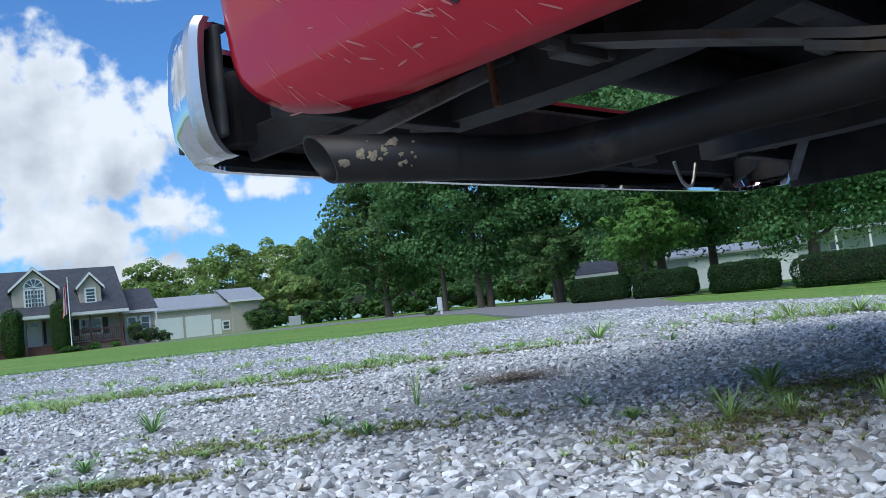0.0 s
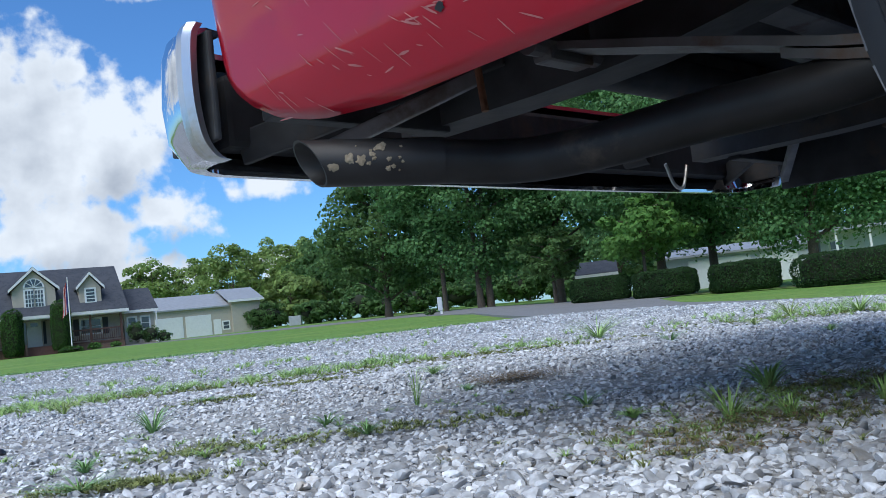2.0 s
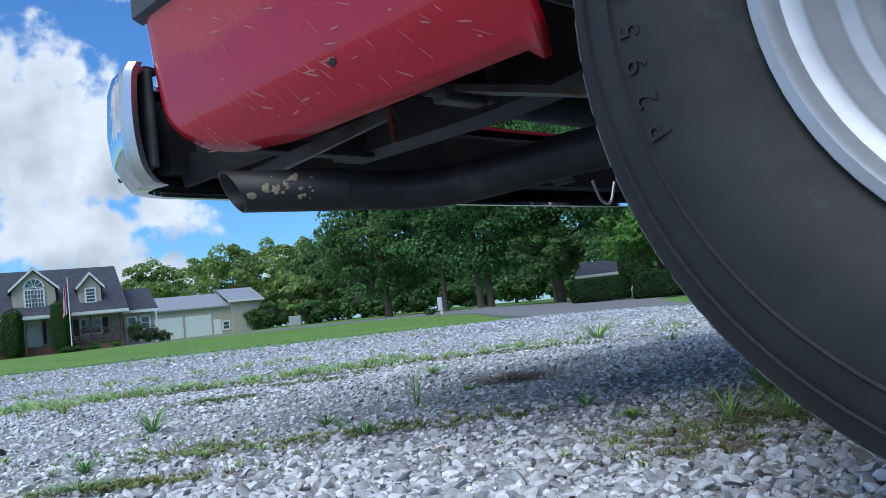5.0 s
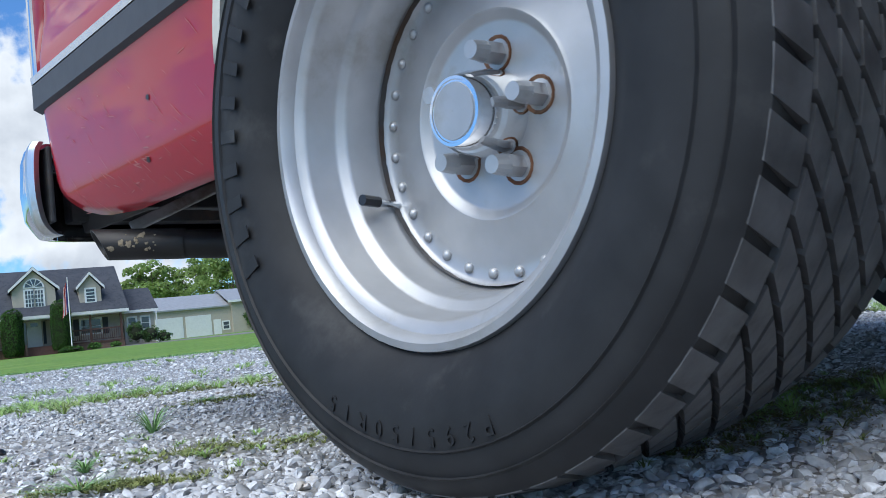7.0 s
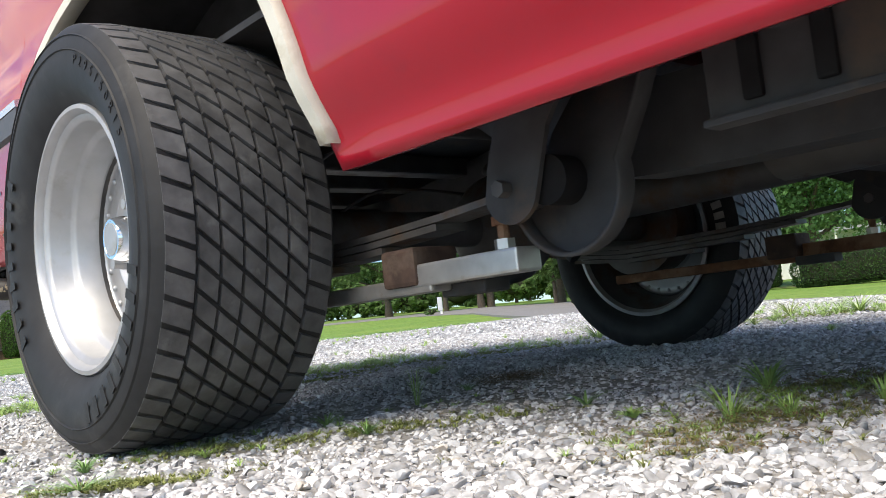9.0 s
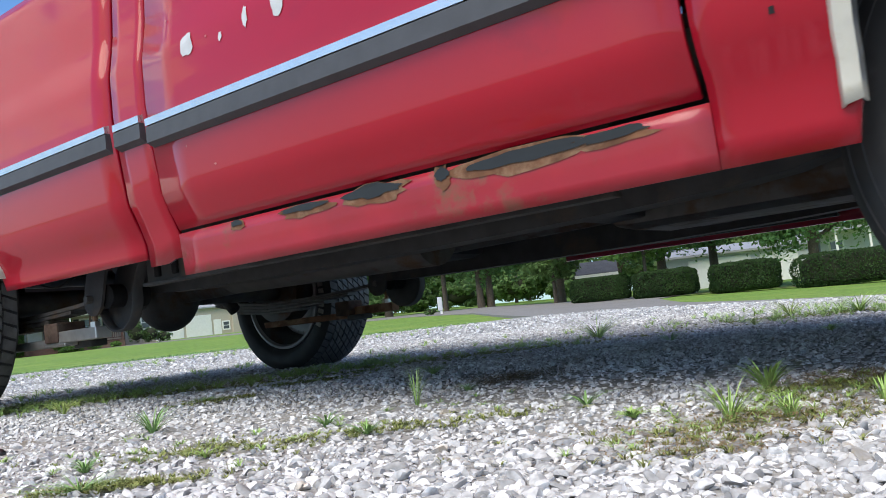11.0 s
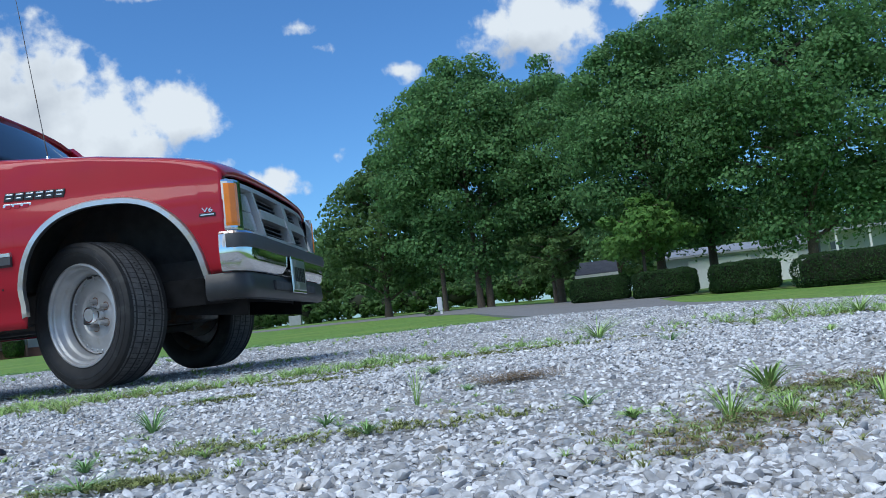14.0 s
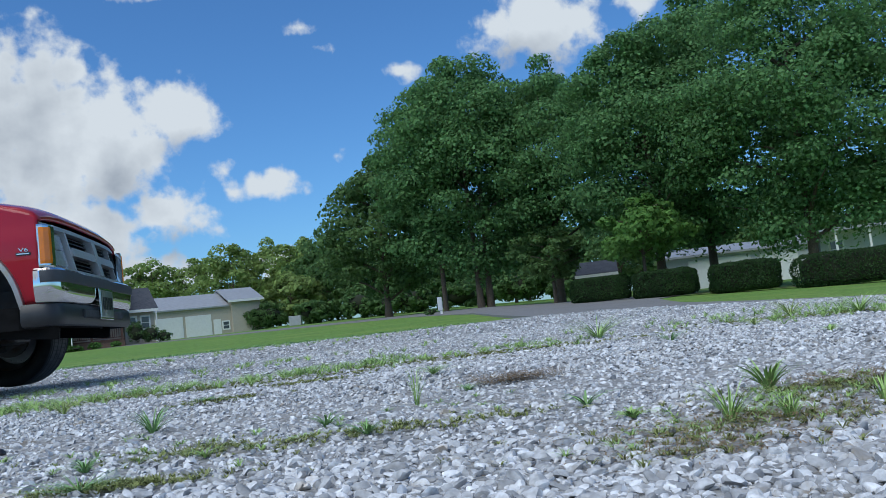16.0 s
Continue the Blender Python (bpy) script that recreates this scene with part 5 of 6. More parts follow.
def bush(name, x, y, z, radii, seed, mat, count, leaf, label, category="shrub", group="", lobes=40, square=0.0, rz=0.0):
    rng = np.random.default_rng(seed)
    thing = tagged(empty(name, pose(x, y, z, 0, 0, rz)), label, category, group)
    rx, ry, h = radii
    # solid dark core that stands for shade behind the leaves
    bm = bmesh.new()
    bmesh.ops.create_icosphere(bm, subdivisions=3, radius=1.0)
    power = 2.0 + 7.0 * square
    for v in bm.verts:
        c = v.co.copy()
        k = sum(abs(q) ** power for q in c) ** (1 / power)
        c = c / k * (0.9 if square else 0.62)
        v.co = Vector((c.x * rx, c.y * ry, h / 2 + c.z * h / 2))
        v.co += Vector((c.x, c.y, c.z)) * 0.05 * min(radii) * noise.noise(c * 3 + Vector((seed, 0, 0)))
    part("inner_twig_mass", bm, SHADE_CORE, thing, "near-black core standing for the shade inside the foliage", True)
    if square:
        d = rng.uniform(-1, 1, size=(count, 3))
        area = np.array((ry * h, rx * h, rx * ry * 2))
        axis = rng.choice(3, size=count, p=area / area.sum())
        d[np.arange(count), axis] = np.sign(d[np.arange(count), axis])
        q = d / (np.abs(d) ** power).sum(axis=1)[:, None] ** (1 / power)
        p = q * (rx, ry, h / 2) + (0, 0, h / 2)
        lump = np.array([noise.noise(Vector(v) * 2.6 + Vector((seed * 3.1, 0, 0))) for v in p])
        p = (p - (0, 0, h / 2)) * (1 + 0.09 * lump[:, None]) + (0, 0, h / 2) + rng.normal(scale=0.016, size=p.shape)
        nrm = np.sign(d) * np.abs(d) ** 3
    else:
        p, nrm = crown_points(rng, (0, 0, h / 2), (rx * 0.8, ry * 0.8, h / 2 * 0.85), lobes, count, 0.8, 0.3)
    p[:, 2] = np.maximum(p[:, 2], 0.01)
    leaves("foliage", p, nrm, leaf, mat, thing, "", rng)
    return thing


row = "row of maples along the drive"
tree(2.2, 52, 15.6, 4.5, 1.9, 11, MAPLE, 0.27, 150, 31200, 0.25, "tall dense dark green maple with twin trunks beside the drive", ((-0.28, 0), (0.3, 0.1)), group=row)
tree(-0.2, 55, 15.2, 3.6, 2.6, 12, MAPLE, 0.2, 90, 18000, 0.25, "tall green maple crowded by its neighbours", group=row)
tree(-4.2, 60, 11.2, 4.2, 0.8, 13, SHRUB, 0.32, 120, 21600, 0.25, "round bushy green tree with low branches", group=row)
tree(6.5, 50, 14.2, 4.2, 3.0, 14, MAPLE, 0.28, 130, 26400, 0.24, "tall dark maple with a broad shaded crown", group=row)
tree(10.2, 41, 12.9, 4.2, 1.8, 15, MAPLE, 0.30, 140, 31200, 0.21, "tall dark maple standing behind the clipped hedges", group=row)
tree(13.6, 44, 15.5, 4.4, 2.2, 20, MAPLE, 0.30, 120, 26400, 0.23, "tall dark maple deep in the row", group=row)
tree(15.3, 36, 13.6, 4.6, 1.5, 16, MAPLE, 0.30, 140, 31200, 0.20, "broad dark maple with hanging lower branches by the house", group=row)
tree(20.5, 37, 14.0, 4.6, 1.4, 17, MAPLE, 0.3, 110, 24000, 0.21, "broad dark maple beside the white house", group=row)
tree(8.6, 37.5, 4.6, 2.1, 1.6, 18, BRIGHT, 0.1, 46, 5200, 0.2, "small bright green maple below the tall ones")
tree(5.9, 48, 4.6, 2.0, 1.4, 19, SHRUB, 0.13, 46, 5200, 0.2, "small dark ornamental tree at the bend of the drive")

# trees beyond the lawn
wood = "wood beyond the lawn"
for k, (x, y, h, r, m) in enumerate(((-40, 118, 11.4, 5.0, WOOD), (-34, 122, 11.6, 5.2, WOOD), (-28.5, 116, 11.8, 5.0, WOOD), (-23.5, 120, 12.0, 5.2, WOOD), (-19, 114, 11.2, 4.8, WOOD), (-47, 124, 10, 5.4, WOOD),
                                     (-15.5, 104, 9.4, 4.4, SHRUB), (-11.5, 98, 8.2, 4.6, SHRUB), (-7.5, 94, 8.0, 4.4, SHRUB), (-3, 92, 8.6, 4.6, SHRUB), (2, 95, 8.0, 4.6, SHRUB), (7, 90, 8.2, 4.6, SHRUB),
                                     (12, 92, 8.4, 4.8, SHRUB), (17.5, 88, 8.0, 4.8, SHRUB), (-56, 126, 8.5, 5.4, WOOD), (-17, 94, 5.6, 3.2, WOOD), (24, 84, 9.0, 5, SHRUB), (31, 80, 9.0, 5, SHRUB), (38, 74, 10.0, 5, SHRUB))):
    tree(x, y, h, r, 0.5, 40 + k, m, 0.2, 60, 6500, 0.42, "leafy green tree at the edge of the far wood", group=wood)
for k, (x, y, r, h) in enumerate(((-13.5, 88, 2.6, 2.6), (-8.5, 86, 2.8, 3.0), (-3.5, 82, 2.6, 2.6), (1.0, 80, 2.4, 2.6), (6.2, 78, 2.4, 3.2), (10.5, 76, 2.2, 2.6), (3.2, 84, 2.6, 3.0), (-6, 84, 2.6, 2.2))):
    bush("undergrowth", x, y, float(land(x, y)) - 0.1, (r, r * 0.8, h), 80 + k, SHRUB, 5200, 0.28, "shaded green undergrowth at the wood's edge", "shrub", wood)

for k, (x, y, h, r) in enumerate(((-8, 128, 11, 6.5), (2, 132, 11, 6.5), (12, 128, 12, 6.5), (22, 124, 12, 6.5), (33, 118, 12, 6.5), (44, 110, 12, 6.5), (55, 100, 12, 6.5), (64, 88, 12, 6.5), (-70, 128, 9, 6.5), (-84, 120, 9, 6.5))):
    tree(x, y, h, r, 0.3, 160 + k, SHRUB, 0.2, 60, 5200, 0.62, "leafy green tree in the far wood", group=wood)

# clipped hedges along the lawn
clip = "clipped hedges along the drive"
for k, (x, y, rx, ry, h) in enumerate(((6.5, 37, 1.2, 0.7, 0.98), (8.5, 34, 1.2, 0.75, 1.0), (10.6, 31, 1.18, 0.75, 1.02), (13.4, 28, 2.1, 0.85, 1.06))):
    bush("hedge", x, y, float(land(x, y)) + 0.02, (rx, ry, h), 60 + k, YEW, 13000, 0.062, "dark green clipped box-shaped hedge on the lawn", "hedge", clip, square=0.6, rz=-24)
MULCH = material("brown_mulch", (0.11, 0.07, 0.05), 0.95, 0.0, 0.4, 12.0, bump=0.03)
for k, (x, y, rx, ry) in enumerate(((9.6, 33.4, 2.6, 0.9), (12.2, 30.6, 2.6, 0.9))):
    bm = bmesh.new()
    bmesh.ops.create_circle(bm, cap_ends=True, segments=24, radius=1.0)
    for v in bm.verts:
        px, py = x + v.co.x * rx * 0.8 + v.co.y * ry * 0.5, y - v.co.x * rx * 0.5 + v.co.y * ry * 0.8
        v.co = Vector((px, py, float(land(px, py)) + 0.015))
    tagged(part("mulch_bed", bm, MULCH, None, "brown mulch bed under the hedges", kind="structure"), category="mulch")


# ---- buildings ----
SIDING = material("beige_siding", (0.47, 0.42, 0.35), 0.7, 0.0, 0.05, 6.0)
WHITE = material("white_paint", (0.78, 0.78, 0.77), 0.5, 0.0, 0.04, 5.0)
SLATE = material("dark_shingles", (0.05, 0.055, 0.07), 0.9, 0.0, 0.35, 9.0, bump=0.01, second=(0.065, 0.07, 0.085), second_at=0.5, second_scale=2.0)
GREYROOF = material("grey_metal_roof", (0.36, 0.37, 0.39), 0.5, 0.2, 0.08, 3.0)
PANE = material("window_pane", (0.05, 0.06, 0.075), 0.06, 0.0, 0.1, 3.0, spec=0.8)
PORCH = material("brown_stained_porch_wood", (0.12, 0.06, 0.045), 0.7, 0.0, 0.2, 8.0)
BRICK = material("brown_brick", (0.24, 0.15, 0.11), 0.9, 0.0, 0.25, 9.0, bump=0.01)
SHUTTER = material("black_shutter", (0.03, 0.035, 0.045), 0.6)
GREYWALL = material("grey_white_siding", (0.55, 0.57, 0.6), 0.6, 0.0, 0.05, 6.0)


def block(name, u0, u1, v0, v1, z0, z1, mat, parent, label="", bevel=0.0):
    return part(name, boxed(((u0 + u1) / 2, (v0 + v1) / 2, (z0 + z1) / 2), (u1 - u0, v1 - v0, z1 - z0), bevel), mat, parent, label)


def prism(name, poly, axis, a, b, mat, parent, label=""):
    """A solid from an outline in (across, z), drawn out along u or v."""
    bm = bmesh.new()
    ends = []
    for s in (a, b):
        ends.append([bm.verts.new((s, p, z) if axis == "u" else (p, s, z)) for p, z in poly])
    bm.faces.new(ends[0]), bm.faces.new(ends[1][::-1])
    n = len(poly)
    for i in range(n):
        bm.faces.new((ends[0][i], ends[1][i], ends[1][(i + 1) % n], ends[0][(i + 1) % n]))
    bmesh.ops.recalc_face_normals(bm, faces=bm.faces)
    return part(name, bm, mat, parent, label)


def window(parent, u0, u1, v, z0, z1, cols=1, rows=2, name="window"):
    w = block(name, u0 - 0.1, u1 + 0.1, v - 0.05, v + 0.03, z0 - 0.1, z1 + 0.1, WHITE, parent, "white-framed window")
    du, dz = (u1 - u0) / cols, (z1 - z0) / rows
    for i in range(cols):
        for j in range(rows):
            block("pane", u0 + du * i + 0.03, u0 + du * (i + 1) - 0.03, v - 0.058, v - 0.03, z0 + dz * j + 0.03, z0 + dz * (j + 1) - 0.03, PANE, w, "dark pane")
    return w


def siding(parent, u0, u1, v, z0, z1, mat, step=0.2):
    z = z0
    while z < z1 - 0.02:
        top = min(z + step, z1)
        bm = bmesh.new()
        vs = [bm.verts.new(p) for p in ((u0, v - 0.025, z), (u1, v - 0.025, z), (u1, v - 0.004, top), (u0, v - 0.004, top), (u0, v, z), (u1, v, z))]
        bm.faces.new((vs[0], vs[1], vs[2], vs[3])), bm.faces.new((vs[0], vs[4], vs[5], vs[1]))
        part("siding_board", bm, mat, parent)
        z = top


def build_house():
    h = tagged(empty("house", pose(-25.45, 66.0, 0.0, 0, 0, 30)), "beige country house with dark shingle roof, dormers and porch", "house")
    block("wall", -11.5, 0.9, 2.0, 9.5, 0.4, 3.5, SIDING, h, "beige siding wall")
    siding(h, -11.5, 0.9, 2.0, 1.3, 3.4, SIDING, 0.21)
    prism("gable_wall", [(2.0, 3.4), (4.7, 6.9), (9.5, 3.4)], "u", -11.3, 0.7, SIDING, h)
    prism("roof", [(-0.35, 3.42), (4.7, 7.15), (9.9, 3.3), (9.9, 3.48), (4.7, 7.32), (-0.35, 3.60)], "u", -11.9, 1.0, SLATE, h, "dark blue-grey shingle roof")
    block("fascia", -11.9, 1.0, -0.4, -0.3, 3.34, 3.56, WHITE, h, "white fascia")
    block("porch_ceiling", -11.8, 0.9, -0.3, 2.0, 3.28, 3.34, WHITE, h)
    block("porch_floor", -11.8, 0.6, -0.1, 2.0, 1.2, 1.3, PORCH, h, "brown porch floor")
    block("porch_base", -11.8, 0.6, 0.0, 2.0, 0.2, 1.2, BRICK, h, "brown brick porch base")
    for u in (-10.5, -6.5, -4.2, -1.75, 0.45):
        block("porch_post", u - 0.07, u + 0.07, 0.0, 0.14, 1.3, 3.3, PORCH, h, "brown porch post")
    for a, b in ((-11.8, -6.5), (-4.2, -1.75), (-1.75, 0.45)):
        rail = block("porch_rail", a, b, 0.03, 0.11, 2.15, 2.25, PORCH, h, "brown porch railing")
        block("lower_rail", a, b, 0.04, 0.1, 1.4, 1.46, PORCH, rail)
        n = int((b - a) / 0.15)
        for k in range(n):
            u = a + (b - a) * (k + 0.5) / n
            block("baluster", u - 0.02, u + 0.02, 0.05, 0.09, 1.44, 2.17, PORCH, rail)
    for k in range(5):
        block("step", -6.2, -4.4, -0.3 * (k + 1), 0.0, 0.2, 1.25 - 0.19 * k, PORCH, h, "brown wooden step")
    for u in (-6.3, -4.35):
        block("newel", u - 0.06, u + 0.06, -1.5, -1.4, 0.2, 1.5, PORCH, h)
    door = block("front_door", -5.95, -4.95, 1.92, 2.0, 1.35, 3.35, WHITE, h, "white front door with sidelights")
    for u in (-6.2, -4.85):
        block("sidelight", u, u + 0.2, 1.93, 2.0, 1.5, 3.2, PANE, door)
    block("door_panel", -5.75, -5.15, 1.90, 1.93, 1.5, 2.4, WHITE, door)
    block("fanlight", -5.7, -5.2, 1.90, 1.93, 2.85, 3.15, PANE, door)
    w = window(h, -2.2, -0.75, 1.98, 1.95, 3.05, 2, 2)
    for u in (-2.72, -0.6):
        block("shutter", u, u + 0.38, 1.9, 1.98, 1.85, 3.12, SHUTTER, h, "black shutter")
    window(h, -9.6, -8.2, 1.98, 1.95, 3.05, 2, 2)
    # dormers
    for u0, u1, peak, gab, over in ((-6.85, -3.95, 7.05, 5.55, 0.25), (-2.3, -0.75, 6.45, 5.4, 0.22), (-10.6, -9.05, 6.45, 5.4, 0.22)):
        m = (u0 + u1) / 2
        d = prism("dormer", [(u0, 3.95), (u1, 3.95), (u1, gab), (m, peak - 0.12), (u0, gab)], "v", 0.6, 4.4, SIDING, h, "beige gabled dormer")
        prism("dormer_roof", [(u0 - over, gab - 0.1), (m, peak), (u1 + over, gab - 0.1), (u1 + over, gab + 0.06), (m, peak + 0.18), (u0 - over, gab + 0.06)], "v", 0.35, 4.6, SLATE, d, "dark shingle dormer roof")
        prism("gable_trim", [(u0 - over - 0.02, gab - 0.16), (m, peak - 0.08), (u1 + over + 0.02, gab - 0.16), (u1 + over + 0.02, gab + 0.06), (m, peak + 0.14), (u0 - over - 0.02, gab + 0.06)], "v", 0.28, 0.36, WHITE, d, "white gable trim")
        if u1 - u0 > 2:
            window(d, m - 0.62, m - 0.03, 0.58, 4.25, 5.5, 3, 4)
            window(d, m + 0.03, m + 0.62, 0.58, 4.25, 5.5, 3, 4)
            arch = [(m + 0.72 * math.cos(a), 5.66 + 0.72 * math.sin(a)) for a in np.linspace(0, math.pi, 17)]
            top = prism("arched_window", arch, "v", 0.5, 0.6, WHITE, d, "white half-round window")
            for k in range(5):
                a0, a1 = math.pi * k / 5 + 0.06, math.pi * (k + 1) / 5 - 0.06
                prism("pane", [(m + 0.08 * math.cos((a0 + a1) / 2), 5.72 + 0.08 * math.sin((a0 + a1) / 2))] + [(m + 0.6 * math.cos(a), 5.70 + 0.6 * math.sin(a)) for a in np.linspace(a0, a1, 5)], "v", 0.48, 0.52, PANE, top)
        else:
            window(d, m - 0.32, m + 0.32, 0.58, 4.3, 5.3, 1, 4)
    # lower wing
    block("wing_wall", 0.9, 3.2, 1.6, 8.0, 0.3, 3.3, SIDING, h, "beige wing wall")
    prism("wing_roof", [(1.2, 3.28), (4.6, 5.15), (8.4, 3.2), (8.4, 3.36), (4.6, 5.33), (1.2, 3.44)], "u", 0.5, 3.5, SLATE, h, "dark shingle wing roof")
    block("wing_fascia", 0.6, 3.5, 1.14, 1.22, 3.2, 3.42, WHITE, h)
    window(h, 1.2, 1.8, 1.58, 1.9, 2.85, 1, 2)
    window(h, 2.2, 2.8, 1.58, 1.9, 2.85, 1, 2)
    block("downpipe", 3.25, 3.35, 1.1, 1.2, 0.4, 3.3, WHITE, h)


def build_garage():
    g = tagged(empty("garage", pose(-28.65, 84.0, 0.0, 0, 0, 30)), "beige two-door garage with grey metal roof", "garage")
    block("wall", -0.6, 7.6, 0.0, 7.0, 0.5, 3.75, SIDING, g, "beige siding wall")
    siding(g, -0.6, 7.6, 0.0, 3.1, 3.7, SIDING)
    prism("roof", [(-0.3, 3.68), (3.6, 5.15), (7.3, 3.68), (7.3, 3.82), (3.6, 5.3), (-0.3, 3.82)], "u", -0.9, 7.4, GREYROOF, g, "grey metal roof")
    for u0, u1 in ((0.1, 2.75), (3.0, 5.55)):
        d = block("garage_door", u0, u1, -0.05, 0.0, 0.9, 3.05, WHITE, g, "white sectional garage door")
        for k in range(4):
            block("panel", u0 + 0.03, u1 - 0.03, -0.07, -0.045, 0.94 + 0.53 * k, 0.94 + 0.53 * k + 0.49, WHITE, d)
    block("side_door", 5.75, 6.5, -0.05, 0.0, 0.85, 2.5, WHITE, g, "white side door")
    window(g, 6.7, 7.3, -0.01, 1.45, 2.2, 1, 2)
    s = tagged(empty("shed", pose(-28.65, 84.0, 0.0, 0, 0, 30)), "tall grey-roofed shed joined to the garage", "shed")
    block("wall", 7.6, 10.6, -0.4, 7.0, 0.3, 4.2, SIDING, s, "beige siding wall")
    prism("roof", [(-0.8, 4.1), (3.4, 5.5), (7.3, 4.1), (7.3, 4.25), (3.4, 5.66), (-0.8, 4.25)], "u", 7.2, 10.9, GREYROOF, s, "grey metal roof")
    block("trim", 7.2, 10.9, -0.86, -0.78, 4.05, 4.27, WHITE, s)


def build_white_house():
    h = tagged(empty("house", pose(15.0, 60.0, 0.0, 0, 0, -12)), "long white-sided house with garage doors behind hedges", "house")
    block("wall", 0.0, 9.6, 0.0, 8.0, -0.2, 2.4, GREYWALL, h, "pale grey siding wall")
    siding(h, 0.0, 9.6, 0.0, 0.2, 2.35, GREYWALL, 0.22)
    prism("roof", [(-0.5, 2.36), (4.0, 3.0), (8.5, 2.36), (8.5, 2.5), (4.0, 3.16), (-0.5, 2.5)], "u", -0.4, 9.8, GREYROOF, h, "grey roof")
    for u0, u1 in ((1.7, 3.1), (3.4, 5.8), (6.4, 8.8)):
        d = block("garage_door", u0, u1, -0.09, -0.03, 0.1, 2.15, WHITE, h, "white panelled door")
        for k in range(4):
            block("panel", u0 + 0.05, u1 - 0.05, -0.11, -0.085, 0.15 + 0.5 * k, 0.6 + 0.5 * k, WHITE, d)
    block("porch_wall", 10.6, 16.0, 1.5, 8.0, -0.2, 3.0, GREYWALL, h)
    block("porch_roof", 9.6, 16.4, -0.4, 8.4, 3.0, 3.2, GREYROOF, h)
    siding(h, 13.4, 16.0, 1.5, 0.2, 2.9, GREYWALL, 0.2)
    for u in (9.8, 11.3, 13.4):
        block("porch_post", u - 0.07, u + 0.07, -0.2, -0.06, -0.2, 3.0, WHITE, h, "white porch post")
    window(h, 11.2, 12.0, 1.48, 1.2, 2.4, 1, 2)
    s = tagged(empty("carport", pose(9.8, 62.0, 0.3, 0, 0, -10)), "dark-roofed open carport with white edge", "carport")
    prism("roof", [(-1.5, 1.6), (0.8, 2.5), (3, 1.6), (3, 1.75), (0.8, 2.68), (-1.5, 1.75)], "u", -0.6, 2.4, SLATE, s, "dark roof")
    block("edge", -0.6, 2.4, -1.56, -1.48, 1.5, 1.7, WHITE, s)
    for u in (-0.4, 2.2):
        for v in (-1.3, 2.7):
            block("post", u - 0.06, u + 0.06, v - 0.06, v + 0.06, -0.5, 1.7, PORCH, s)


build_house()
build_garage()
build_white_house()


def at_house(u, v):
    a = radians(30)
    return -25.45 + u * math.cos(a) - v * math.sin(a), 66.0 + u * math.sin(a) + v * math.cos(a)


for k, (u, v, h) in enumerate(((-7.1, -1.3, 3.5), (-3.9, -1.3, 3.9), (-9.6, -1.3, 3.4))):
    x, y = at_house(u, v)
    bush("arborvitae", x, y, float(land(x, y)) - 0.1, (0.62, 0.62, h), 100 + k, ARBOR, 5000, 0.09, "tall narrow clipped green arborvitae by the porch steps", "shrub", "arborvitae by the porch", square=0.25)
for k, (u, v, r, h) in enumerate(((-3.0, -1.2, 0.5, 0.5), (-1.7, -1.0, 0.6, 0.6), (-0.2, -0.9, 0.5, 0.5), (1.4, -0.2, 0.9, 2.0), (2.5, -0.1, 0.8, 1.5), (3.6, 0.2, 0.7, 1.0), (-8.6, -1.4, 0.6, 0.6))):
    x, y = at_house(u, v)
    bush("garden_plant", x, y, float(land(x, y)) - 0.1, (r, r, h), 120 + k, BRIGHT if h < 0.8 else SHRUB, 1200, 0.1, "leafy green plant in the bed by the porch", "plant")
x, y = -19.2, 89.5
bush("shrub", x, y, float(land(x, y)) - 0.1, (3.0, 2.4, 2.9), 140, SHRUB, 14000, 0.17, "large round dark shrub beside the garage", "shrub", lobes=70)

# flagpole with a hanging flag
fx, fy = at_house(-3.5, -3.2)
pole = tagged(empty("flagpole", pose(fx, fy, float(land(fx, fy)))), "white flagpole with a limp striped flag on the lawn", "flagpole")
part("pole", rodded((0, 0, 0), (0, 0, 5.3), 0.045, 0.03, 12), WHITE, pole, "white pole")
STRIPE = (material("flag_red", (0.45, 0.05, 0.06), 0.8), material("flag_white", (0.7, 0.7, 0.7), 0.8), material("flag_blue", (0.04, 0.06, 0.2), 0.8))
for k in range(9):
    bm = bmesh.new()
    rows = []
    for j in range(10):
        z = 5.0 - 0.24 * j
        rows.append([bm.verts.new((-0.06 - 0.055 * (k + s) * (0.45 + 0.06 * j), 0.07 * math.sin((k + s) * 1.3 + j * 0.35), z - 0.05 * (k + s))) for s in (0, 1)])
    for i, (a, b) in enumerate(zip(rows, rows[1:])):
        bm.faces.new((a[0], a[1], b[1], b[0]))
    ob = part("flag_fold", bm, STRIPE[2] if k < 2 else STRIPE[k % 2], pole, "limp flag fold")
    ob.modifiers.new("thickness", "SOLIDIFY").thickness = 0.008
bush("garden_plant", fx, fy - 0.3, float(land(fx, fy)) - 0.05, (1.2, 0.8, 0.4), 150, ARBOR, 1600, 0.09, "low green planting round the flagpole", "plant")

